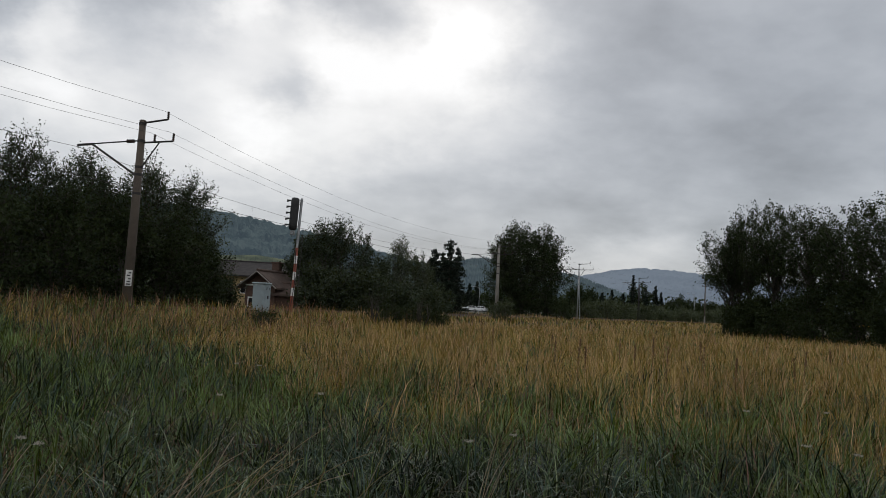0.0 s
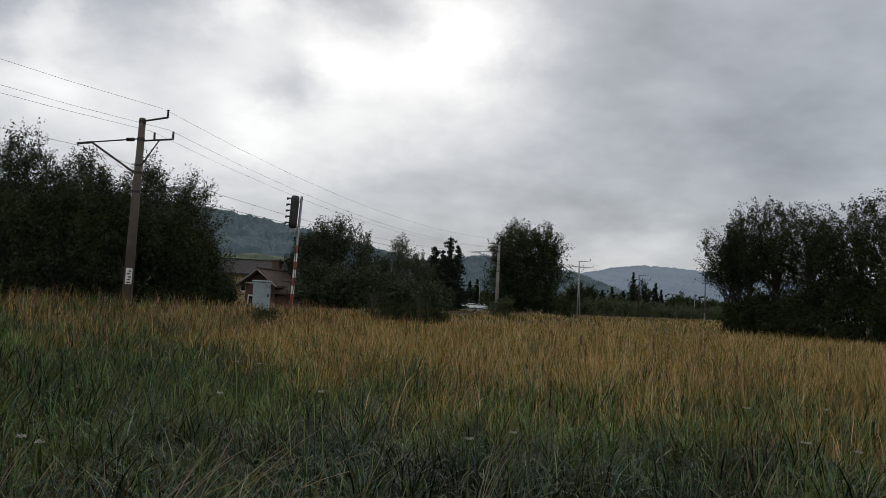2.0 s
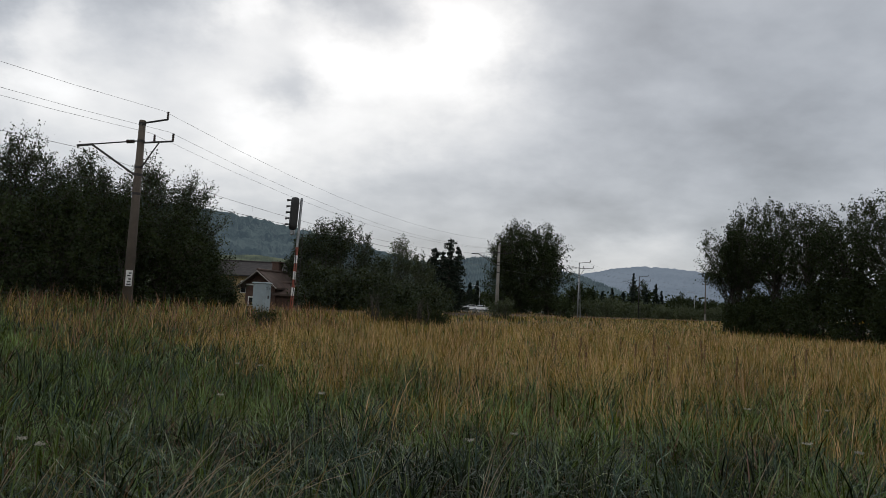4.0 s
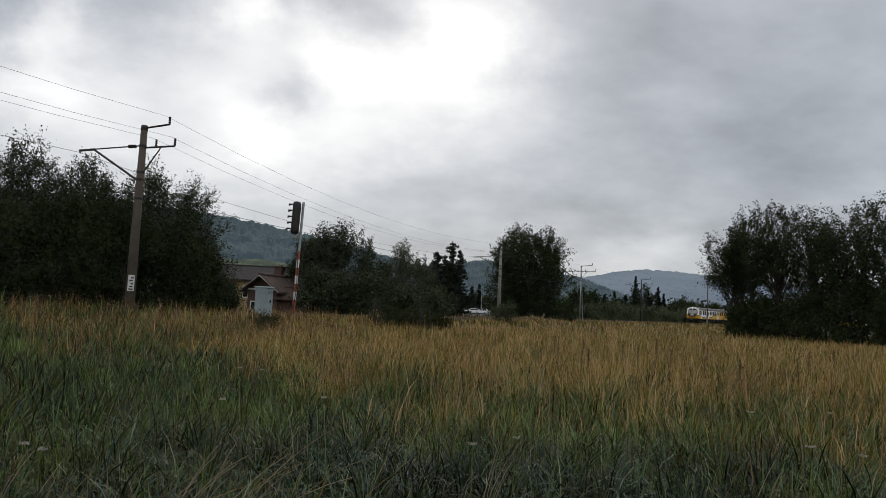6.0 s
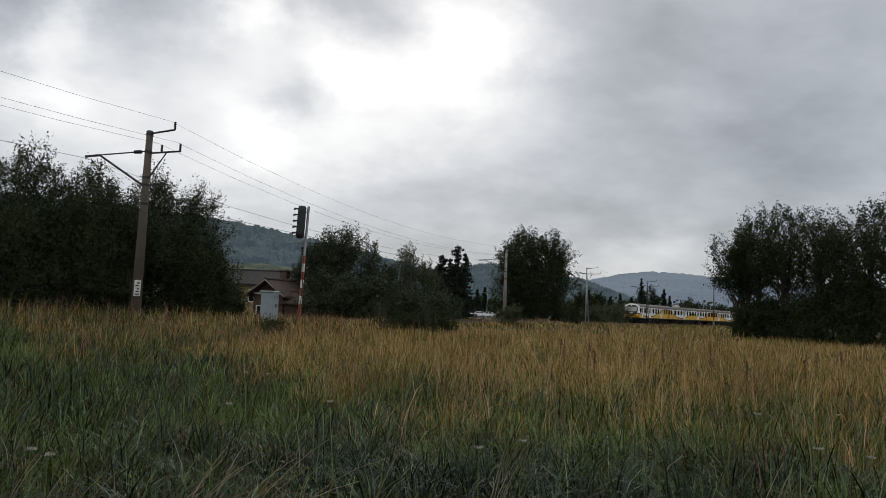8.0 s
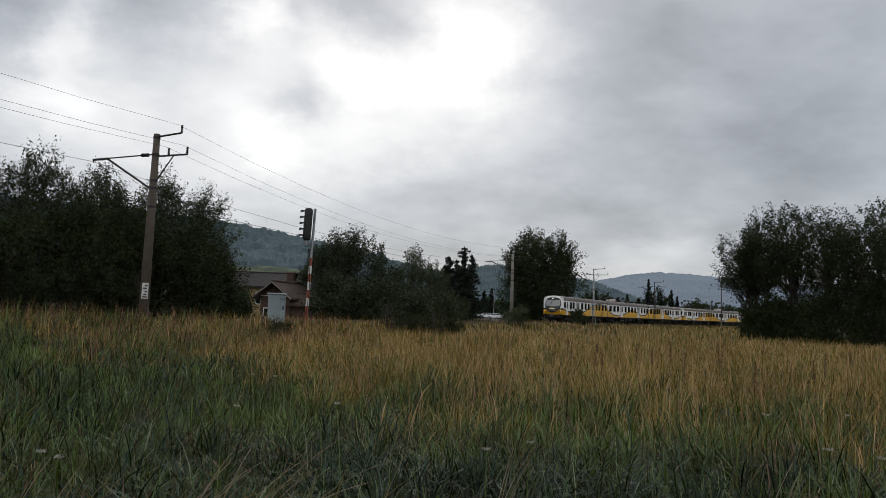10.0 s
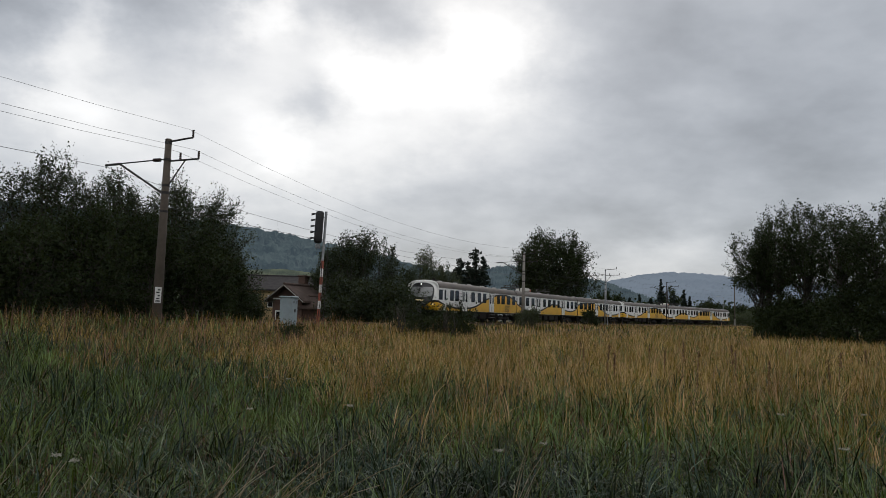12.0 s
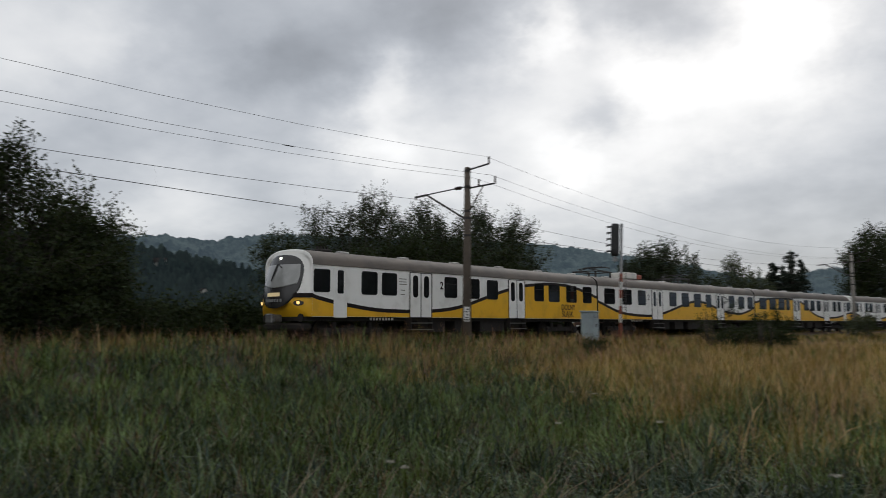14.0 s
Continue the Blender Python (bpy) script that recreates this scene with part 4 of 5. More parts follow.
for i, (az, d, h, w) in enumerate([(-57, 28.5, 3.2, 5), (-51, 31, 3.2, 4.5), (-46.5, 34, 2.2, 4.2), (-43, 35, 1.9, 4.2), (-39.8, 36, 2.1, 4.2)]):
    broadleaf("alder_bush", "low dark bush beside the railway", *polar(az, d), h, w, "bush", 80 + i, 5000, "leaf", 0.0, 4, 0.18, 0.4, "low bushes", 6, "bush")
for i, (az, d, h, w, m) in enumerate([(-10.7, 62, 6.6, 3.8, "leaf_willow"), (-9.5, 61, 7.6, 4.0, "leaf_willow"), (-8.2, 62, 8.2, 4.6, "leaf_willow"), (-6.7, 63, 7.4, 4.6, "leaf_willow"), (-5.0, 66, 5.2, 4.4, "leaf_willow"), (-3.4, 71, 7.4, 4.4, "leaf_light"), (-1.9, 73, 6.0, 4.2, "leaf_light")]):
    broadleaf("willow_tree", "grey-green willow in a row behind the track", *polar(az, d), h, w, "willow", 90 + i, 8000, m, 0.03, 4, 0.15, 0.32, "willows in a row", 28)
for i, (az, d, h, w) in enumerate([(-9.6, 58, 3.2, 3.2), (-8.0, 58, 3.6, 5), (-6, 60, 3.6, 5), (-3.6, 64, 2.8, 4.4), (-1.7, 68, 2.7, 4.2), (-0.4, 84, 3.0, 4.2)]):
    broadleaf("willow_bush", "dark dense scrub behind the track", *polar(az, d), h, w, "bush", 100 + i, 5500, "leaf_willow", 0.0, 5, 0.22, 0.45, "scrub behind the track", 6, "bush")
for i, (az, d, h, w) in enumerate([(-0.75, 96, 8.9, 6.6), (0.35, 95, 9.9, 6.6), (0.95, 97, 8.9, 5.0), (-0.2, 99, 8.6, 6.6)]):
    spruce(*polar(az, d), h, w, 110 + i, dense=1.5, size=0.22)
broadleaf("lime_tree", "large round dense tree standing alone behind the track", *polar(5.5, 121), 15.8, 12.4, "round", 120, 34000, "leaf", 0.0, 2, 0.26, 0.52, "", 0)
broadleaf("lime_tree", "round dense tree beside a larger one", *polar(7.5, 122), 15.0, 8.6, "round", 121, 16000, "leaf", 0.0, 2, 0.26, 0.52, "", 0)
for i, (az, d, h, w) in enumerate([(20.7, 83, 11.4, 6.4), (21.9, 82, 13.7, 7.6), (23.7, 79, 13.6, 7.4), (26.0, 76, 12.8, 6.0), (28.2, 72, 11.8, 7.4), (30.6, 67, 12.2, 7.2), (33.6, 62, 11.5, 6.2), (38, 58, 11.5, 6.4)]):
    broadleaf("birch_tree", "tall open-crowned tree at the meadow's edge", *polar(az, d), h, w, "round", 130 + i, 11500, "leaf", 0.40, 3, 0.19, 0.38, "trees at the meadow's edge", 0)
for i, (az, d, h, w) in enumerate([(21.5, 81, 3.6, 4.4), (22.6, 79, 4.4, 5.5), (24.8, 76, 4.6, 5.5), (26.6, 72, 5.0, 5.5), (28.6, 68, 5.8, 5.5), (30.8, 63.5, 5.8, 5.5), (33.5, 59, 6, 6), (37, 56, 6, 6)]):
    broadleaf("hazel_bush", "dark dense bush under the trees", *polar(az, d), h, w, "bush", 145 + i, 6500, "leaf", 0.0, 5, 0.24, 0.45, "bushes under the trees", 6, "bush")
# thin shrub in the meadow before the track, and small ones along the line
for i, (az, d, h, w, lv) in enumerate([(-0.6, 48, 1.1, 2.4, 2400), (-2.2, 47, 1.25, 2.8, 3000), (-3.9, 46, 1.2, 2.6, 2600)]):
    broadleaf("dark_shrub", "low dark shrub in the meadow before the track", *polar(az, d), h, w, "bush", 160 + i, lv, "leaf", 0.0, 7, 0.10, 0.20, "shrubs before the track", 8, "shrub")
for i, (az, d, h, w) in enumerate([(-5.2, 44, 2.5, 1.9), (-1.6, 46.5, 2.2, 2.0)]):
    broadleaf("dark_shrub", "tall twiggy shrub with few leaves before the track", *polar(az, d), h, w, "willow", 165 + i, 560, "leaf", 0.1, 8, 0.10, 0.2, "shrubs before the track", 8, "shrub")
broadleaf("dark_shrub", "small rounded shrub beside a railway mast", *polar(4.55, 74), 2.1, 2.8, "bush", 162, 2200, "leaf_light", 0.0, 6, 0.16, 0.3, "shrubs before the track", 6, "shrub")
broadleaf("dark_shrub", "small rounded shrub beside a railway mast", *polar(8.9, 100), 2.0, 3.2, "bush", 163, 2000, "leaf", 0.0, 6, 0.2, 0.3, "shrubs before the track", 4, "shrub")
broadleaf("dark_shrub", "low dark shrub in the straw-coloured grass", *polar(-13.2, 31.5), 0.55, 1.2, "bush", 164, 420, "leaf", 0.0, 6, 0.1, 0.22, "shrubs before the track", 8, "shrub")
# beyond the track, farther off
for i, (az, d, h, w) in enumerate([(10.6, 131, 3.0, 5.5), (12.0, 142, 3.5, 6.5), (13.3, 151, 3.2, 6), (14.8, 163, 3.3, 7), (16.2, 175, 3.0, 7), (17.6, 188, 3.2, 7), (19.0, 202, 3.4, 8)]):
    broadleaf("willow_bush", "pale grey-green bush behind the railway", *polar(az, d), h, w, "bush", 210 + i, 2600, "leaf_light", 0.0, 4, 0.3, 0.5, "pale bushes behind the railway", 4, "bush")
for i, (az, d, h, w) in enumerate([(10.8, 205, 5.0, 9), (12.5, 215, 5.5, 10), (14.2, 222, 4.6, 10), (16.0, 228, 4.4, 10), (17.8, 232, 4.6, 10), (19.6, 238, 4.6, 10), (21.4, 245, 5, 11)]):
    broadleaf("willow_bush", "grey-green thicket beyond the railway", *polar(az, d), h, w, "bush", 170 + i, 3600, "leaf_light", 0.0, 4, 0.42, 0.7, "thickets beyond the railway", 6, "bush")
for i, (az, d, h, w, kind) in enumerate([(9.9, 190, 8.5, 6.5, "round"), (10.9, 230, 9.5, 6, "tall"), (14.4, 262, 13.0, 8, "round"), (17.2, 265, 9.0, 9, "round"), (18.2, 270, 6.5, 9, "round"), (19.6, 275, 7, 10, "round"), (22, 280, 8, 12, "round")]):
    broadleaf("far_tree", "dark round tree beyond the railway", *polar(az, d), h, w, kind, 180 + i, 3200, "leaf", 0.0, 2, 0.5, 0.8, "far trees", 6)
for i, (az, d, h) in enumerate([(1.95, 236, 9.0), (2.5, 242, 10.0), (11.8, 240, 8.0), (12.5, 235, 9.0), (13.3, 240, 8.2), (14.0, 255, 15.0), (14.9, 258, 10.5), (15.6, 260, 12.0), (16.0, 262, 9.5)]):
    spruce(*polar(az, d), h, 4.2, 190 + i, "far dark spruce beyond the railway", "far spruces", 0.5, 0.6)


def far_woods():
    rs = np.random.RandomState(7)
    n = 26000
    az = -20 + 80 * rs.rand(n)
    d = 300 + 60 * rs.rand(n)
    top = 6.5 + 3.0 * waves(az * 3, d * 0.1, 6.0, 55)
    z = 1.0 + top * rs.rand(n) ** 0.8
    pts = np.stack([d * np.sin(np.radians(az)), d * np.cos(np.radians(az)), z], -1)
    v, q = leaf_quads(pts, np.tile([0, 0, 1.0], (n, 1)), 1.5, 0.9, rs)
    tagged(new("far_woods", big_mesh("far_woods", v, quads=q, mat=M["leaf"])), "dark belt of far trees across the valley", "woods", kind="stuff")


far_woods()


# ---- the electric train: two units of three cars
SILL, GUTTER, CROWN = 1.05, 2.97, 3.58
HALF = 1.44


def profile(sc=1.0):
    """Half section from the sill over the roof: (y, z), near side negative."""
    pts = [(-HALF, SILL), (-HALF, GUTTER)]
    for k in range(1, 7):
        a = k / 7 * math.pi / 2
        pts.append((-HALF * math.cos(a) ** 0.75, GUTTER + (CROWN - GUTTER) * math.sin(a) ** 0.85))
    pts.append((0, CROWN))
    return pts + [(-y, z) for y, z in pts[-2::-1]]


def nose_x(y, z):
    u = min(max((z - 1.75) / 1.7, 0), 1)
    return 0.34 + 0.44 * u ** 1.5 + 0.58 * (abs(y) / HALF) ** 1.9 + 0.18 * max(0, 1.35 - z)


def wave_at(wave, u):
    return float(np.interp(u, [p[0] for p in wave], [p[1] for p in wave]))


def smooth_wave(wave):
    us = np.linspace(wave[0][0], wave[-1][0], 90)
    zs = np.interp(us, [p[0] for p in wave], [p[1] for p in wave])
    ker = np.hanning(9)
    zs = np.convolve(np.pad(zs, 4, mode="edge"), ker / ker.sum(), "valid")
    return list(zip(us, zs))


def rounded(u0, u1, z0, z1, r, n=4):
    pts = []
    for cx, cz, a0 in ((u1 - r, z1 - r, 0), (u0 + r, z1 - r, 90), (u0 + r, z0 + r, 180), (u1 - r, z0 + r, 270)):
        for k in range(n + 1):
            a = radians(a0 + 90 * k / n)
            pts.append((cx + r * math.cos(a), cz + r * math.sin(a)))
    return pts


def panel(g, outline, y0, y1):
    """A raised plate on the car's side between y0 (inner) and y1 (outer)."""
    inner = [(u, y0, z) for u, z in outline]
    outer = [(u, y1, z) for u, z in outline]
    g.grid([inner, outer], 0, True)
    g.face(outer)


def lettering(text, size, mat, parent, m, name="lettering"):
    cu = bpy.data.curves.new("text", "FONT")
    cu.body, cu.size, cu.extrude = text, size, 0.002
    cu.offset = 0.012 * size
    tmp = new("text", cu)
    me = bpy.data.meshes.new_from_object(tmp.evaluated_get(bpy.context.evaluated_depsgraph_get()))
    bpy.data.objects.remove(tmp)
    me.materials.clear()
    me.materials.append(mat)
    ob = part(name, me, None, parent)
    ob.matrix_basis = m
    return ob


def railcar(name, label, length, cab, wins, doors, wave, roofkit, words=()):
    """u runs back from the car's front end; both sides carry the same panels."""
    root = thing(name, label, "railcar", "cars of the train")
    sec = profile()
    side_n = 2
    u0 = 1.02 if cab else 0.12
    u1 = length - 0.12
    n = len(sec)
    g = Geo()
    g.grid([[(u, y, z) for y, z in sec[:side_n]] for u in (u0, u1)])
    g.grid([[(u, y, z) for y, z in sec[-side_n:]] for u in (u0, u1)])
    g.face([(u0, -HALF, SILL), (u1, -HALF, SILL), (u1, HALF, SILL), (u0, HALF, SILL)])
    part("body", g, M["t_white"], root)
    for u in ([u1] if cab else [u0, u1]):
        g = Geo()
        g.face([(u, y, z) for y, z in sec])
        part("end_wall", g, M["t_under"], root)
    # roof: grey flanks and a paler crown sheet, its sky highlight put into the colour
    g = Geo()
    g.grid([[(u, y, z) for y, z in sec[1:7]] for u in (u0, u1)])
    g.grid([[(u, y, z) for y, z in sec[-7:-1]] for u in (u0, u1)])
    roof = part("roof", g, M["t_roof"], root, "dirty grey roof", smooth=True)
    g = Geo()
    g.grid([[(u, y, z) for y, z in sec[6:-6]] for u in (u0, u1)])
    part("roof_crown", g, M["t_rooftop"], roof, smooth=True)
    for sgn in (-1, 1):
        g = Geo()
        g.box(((u0 + u1) / 2, sgn * (HALF + 0.012), GUTTER), (u1 - u0, 0.03, 0.035))
        part("gutter", g, M["t_roof"], roof)
    # livery: yellow below a dark wave
    wv = smooth_wave(wave)
    for sgn in (-1, 1):
        g = Geo()
        inside = [(u, z) for u, z in wv if u0 <= u <= u1]
        inside = [(u0, wave_at(wave, u0))] + inside + [(u1, wave_at(wave, u1))]
        g.grid([[(u, sgn * (HALF + 0.004), SILL + 0.01) for u, z in inside], [(u, sgn * (HALF + 0.004), z - 0.02) for u, z in inside]])
        part("yellow_panel", g, M["t_yellow"], root, "golden yellow paint")
        g = Geo()
        g.grid([[(u, sgn * (HALF + 0.008), z - 0.09) for u, z in inside], [(u, sgn * (HALF + 0.008), z + 0.06) for u, z in inside]])
        part("wave_stripe", g, M["t_stripe"], root, "dark brown wavy stripe")
        for a, b, z0, z1 in wins:
            g = Geo()
            panel(g, rounded(a - 0.03, b + 0.03, z0 - 0.03, z1 + 0.03, 0.11), sgn * HALF, sgn * (HALF + 0.012))
            fr = part("window_frame", g, M["t_stripe"], root)
            g = Geo()
            panel(g, rounded(a, b, z0, z1, 0.09), sgn * (HALF + 0.004), sgn * (HALF + 0.016))
            part("pane", g, M["glass"], fr)
            if b - a > 0.8:
                g = Geo()
                g.box(((a + b) / 2, sgn * (HALF + 0.018), z0 + (z1 - z0) * 0.68), (b - a - 0.04, 0.012, 0.03))
                part("sash_bar", g, M["t_stripe"], fr)
        for a, b in doors:
            mid = (a + b) / 2
            g = Geo()
            panel(g, rounded(a - 0.03, b + 0.03, 1.02, 2.93, 0.05), sgn * HALF, sgn * (HALF + 0.011))
            door = part("door", g, M["t_stripe"], root)
            for c, d in (((a, mid - 0.02), (mid + 0.02, b)) if b - a > 0.9 else ((a, b),)):
                g = Geo()
                panel(g, rounded(c + 0.01, d - 0.01, 1.06, 2.90, 0.04), sgn * HALF, sgn * (HALF + 0.02))
                part("door_leaf", g, M["t_white"], door)
                g = Geo()
                cc = (c + d) / 2
                hw = 0.155
                panel(g, rounded(cc - hw, cc + hw, 1.88, 2.80, 0.13), sgn * (HALF + 0.01), sgn * (HALF + 0.025))
                part("pane", g, M["glass"], door)
            for y_, z_ in ((HALF - 0.05, 0.82), (HALF, 0.55)):
                g = Geo()
                g.box((mid, sgn * y_, z_), (b - a, 0.28, 0.04))
                part("step", g, M["steel"], door)
            for e in (a, b):
                g = Geo()
                g.box((e, sgn * (HALF - 0.05), 0.8), (0.04, 0.25, 0.5))
                part("step_side", g, M["t_under"], door)
        # panel joints
        for a, b in doors:
            for e in (a - 0.07, b + 0.07):
                g = Geo()
                g.box((e, sgn * (HALF + 0.006), 2.0), (0.015, 0.008, 1.8))
                part("joint", g, M["t_roof"], root)
        if cab:
            for z in (2.62, 2.50, 2.40, 2.16, 1.98):
                g = Geo()
                g.box((5.72, sgn * (HALF + 0.004), z), (0.42 if z > 2.3 else 0.24, 0.008, 0.03))
                part("side_marking", g, M["t_roof"], root)
    if cab:
        outer = [(-HALF, SILL + (GUTTER - SILL) * k / 14) for k in range(14)] + sec[1:-1] + [(HALF, GUTTER - (GUTTER - SILL) * k / 14) for k in range(1, 15)]
        rows = []
        for j in range(9):
            a = j / 8 * math.pi / 2
            row = []
            for y, z in outer:
                ys = y * (1 - 0.075 * (1 - math.cos(a)))
                zs = z if z < GUTTER else z - 0.10 * (1 - math.cos(a)) * (z - GUTTER + 0.4)
                row.append((1.02 + (min(nose_x(ys, zs), 0.98) - 1.02) * math.sin(a), ys, zs))
            rows.append(row)
        g = Geo()
        g.grid(rows)
        for k, f in enumerate(g.f):
            zm = sum(g.v[i][2] for i in f) / 4
            g.m[k] = 1 if zm < 1.78 else 0
        part("cab_shell", g, [M["t_white"], M["t_yellow"]], root, "white rounded cab shell, yellow below", smooth=True)
        # front wall, closing the shell's front ring
        g = Geo()
        ring = rows[-1]
        cz = 2.2
        wall = []
        for k in np.linspace(1, 0.02, 22):
            wall.append([(x if k == 1 else nose_x(y * k, cz + (z - cz) * k), y * k, cz + (z - cz) * k) for x, y, z in ring])
        g.grid(wall, 0, True)
        for k, f in enumerate(g.f):
            g.m[k] = 1 if sum(g.v[i][2] for i in f) / 4 < 1.78 else 0
        part("front_wall", g, [M["t_white"], M["t_yellow"]], root, smooth=True)

        def on_nose(outline, lift, rings=16):
            gg = Geo()
            dense = []
            for (ya, za), (yb, zb) in zip(outline, outline[1:] + outline[:1]):
                nn = max(1, int(math.hypot(yb - ya, zb - za) / 0.05))
                dense += [(ya + (yb - ya) * q / nn, za + (zb - za) * q / nn) for q in range(nn)]
            outline = dense
            cy, cz = sum(p[0] for p in outline) / len(outline), sum(p[1] for p in outline) / len(outline)
            rws = []
            for q in range(rings + 1):
                e = q / rings
                rws.append([(nose_x(cy + (y - cy) * e, cz + (z - cz) * e) - lift, cy + (y - cy) * e, cz + (z - cz) * e) for y, z in outline])
            rws.append([(x + lift + 0.01, y, z) for x, y, z in rws[-1]])
            gg.grid(rws, 0, True)
            return gg

        mask = []
        for k in range(48):
            a = 6.28318 * k / 48
            c, s_ = math.cos(a), math.sin(a)
            # a low arch above, a round bowl below
            k_ = 0.70 if s_ > 0 else 0.92
            mask.append((math.copysign(abs(c) ** k_, c) * 1.12, 2.42 + math.copysign(abs(s_) ** k_, s_) * (0.93 if s_ > 0 else 1.07)))
        part("mask", on_nose(mask, 0.02), M["t_mask"], root, "black glossy front mask", smooth=True)
        # its pale grey carries a painted reflection of the sky
        # the pane follows the mask: straight above, sagging below
        shield = [(0.97 - 0.04 * k, 2.98) for k in range(49)] + [(-1.03, 2.55)] + [(-0.98 + 0.0653 * k, 2.24 - 0.13 * math.sin(math.pi * k / 30)) for k in range(31)] + [(1.03, 2.55)]
        sc = part("windscreen", on_nose(shield, 0.032), M["shield"], root, "large one-piece windscreen", smooth=True)
        g = Geo()
        g.tube([(nose_x(0.05, 3.0) - 0.05, 0.05, 3.02), (nose_x(0.1, 2.72) - 0.06, 0.1, 2.72), (nose_x(0.22, 2.36) - 0.05, 0.22, 2.36)], [0.02, 0.045, 0.02], 5)
        g.tube([(nose_x(0.05, 3.0) - 0.05, 0.05, 3.02), (nose_x(-0.22, 2.86) - 0.05, -0.22, 2.86)], 0.02, 5)
        part("wiper", g, M["black"], sc)
        part("display", on_nose(rounded(-0.36, 0.36, 1.79, 1.93, 0.03), 0.034, 8), M["display"], root, "lit yellowish destination display")
        g = Geo()
        for k, yb in enumerate(np.linspace(-0.42, 0.42, 7)):
            g.box((nose_x(yb, 1.64) - 0.035, yb, 1.64), (0.012, 0.095, 0.11))
        part("front_marking", g, M["galvan"], root)
        for y in (-1.08, 1.08):
            part("headlamp_housing", on_nose([(y + 0.17 * math.cos(q), 1.54 + 0.10 * math.sin(q)) for q in np.linspace(0, 6.0, 16)], 0.024, 6), M["t_mask"], root)
            g = Geo()
            xx = nose_x(y, 1.54)
            g.tube([(xx - 0.00, y, 1.55), (xx - 0.05, y, 1.55), (xx - 0.06, y, 1.55)], [0.06, 0.06, 0.04], 12)
            part("headlamp", g, M["lamp"] if cab == "lit" else M["glass"], root, "lit amber headlamp" if cab == "lit" else "dark lamp")
        g = Geo()
        xx = nose_x(0, 3.22)
        g.tube([(xx + 0.02, 0, 3.22), (xx - 0.05, 0, 3.22), (xx - 0.06, 0, 3.22)], [0.055, 0.055, 0.03], 12)
        part("marker_lamp", g, M["lamp_top"] if cab == "lit" else M["glass"], root)
        g = Geo()
        g.box((1.0, 0, 0.68), (0.5, 2.4, 0.28), 0.08)
        part("snow_plough", g, M["t_under"], root)
        g = Geo()
        g.box((2.35, -0.2, CROWN + 0.03), (0.62, 0.8, 0.10), 0.03)
        for dx in (-0.24, -0.08, 0.08, 0.24):
            g.tube([(2.35 + dx, -0.35, CROWN + 0.06), (2.35 + dx, -0.35, CROWN + 0.2)], 0.04, 8)
        part("horn_box", g, M["t_under"], root, "dark horns on the cab roof")
        g = Geo()
        g.box((0.42, 0, 0.98), (0.5, 0.34, 0.3), 0.05)
        g.box((0.22, 0, 0.98), (0.16, 0.42, 0.36), 0.04)
        part("coupler", g, M["steel"], root)
        for y in (-1.05, 1.05):
            g = Geo()
            g.tube([(1.1, y, 1.0), (0.82, y, 1.0)], 0.09, 10)
            g.tube([(0.82, y, 1.0), (0.78, y, 1.0)], 0.16, 14)
            part("buffer", g, M["t_under"], root)
        for sgn in (-1, 1):
            g = Geo()
            rws = []
            for e in np.linspace(0.0, 1.0, 24):
                yy = sgn * HALF * (0.62 + 0.375 * min(1, e * 2.2))
                xx = nose_x(yy, 1.8) - 0.03 if e < 0.45 else None
                a0 = nose_x(sgn * HALF * 0.98, 1.8)
                xx = xx if xx is not None else a0 + (1.05 - a0) * (e - 0.45) / 0.55
                yo = yy + sgn * (0.012 if e > 0.3 else 0.0)
                rws.append([(xx, yo, 1.74), (xx, yo, 1.90)])
            g.grid(rws)
            part("wave_stripe", g, M["t_stripe"], root, "dark brown wavy stripe")
        # cab side window and cab door
        for sgn in (-1, 1):
            g = Geo()
            panel(g, rounded(1.06, 1.84, 1.95, 2.80, 0.08), sgn * HALF, sgn * (HALF + 0.014))
            part("cab_window", g, M["glass"], root)
            g = Geo()
            panel(g, rounded(2.02, 2.68, 1.02, 2.90, 0.05), sgn * HALF, sgn * (HALF + 0.014))
            dr = part("cab_door", g, M["t_white"], root)
            g = Geo()
            panel(g, rounded(2.2, 2.5, 1.92, 2.80, 0.06), sgn * HALF, sgn * (HALF + 0.02))
            part("pane", g, M["glass"], dr)
    # gangway at the coupled ends
    for e in ([length] if cab else [0.0, length]):
        g = Geo()
        for k in range(4):
            g.box((e + (-0.09 if e else 0.09) + 0.02 * (k - 1.5), 0, 2.1), (0.02, 2.2 - 0.06 * (k % 2), 2.1), 0.0)
        part("gangway", g, M["t_under"], root)
    # underframe, boxes, bogies
    g = Geo()
    g.box((length / 2 + 0.3, 0, 0.98), (length - 1.2, 2.5, 0.16))
    for k, (c, w) in enumerate(((0.36, 1.8), (0.46, 1.2), (0.56, 1.9), (0.64, 1.0))):
        g.box((length * c, -0.75, 0.68), (w, 0.9, 0.5), 0.03)
        g.box((length * c + 0.3, 0.75, 0.68), (w, 0.9, 0.5), 0.03)
    part("underframe", g, M["t_under"], root)
    for c in (3.3, length - 3.3):
        g = Geo()
        for y in (-1.0, 1.0):
            g.box((c, y, 0.52), (3.3, 0.16, 0.24), 0.03)
            for dx in (-1.3, 1.3):
                g.box((c + dx, y * 1.06, 0.46), (0.32, 0.2, 0.32), 0.04)
                g.tube([(c + dx * 0.72, y * 1.05, 0.5), (c + dx * 0.72, y * 1.05, 0.85)], 0.1, 8)
        g.box((c, 0, 0.6), (0.5, 2.0, 0.3), 0.03)
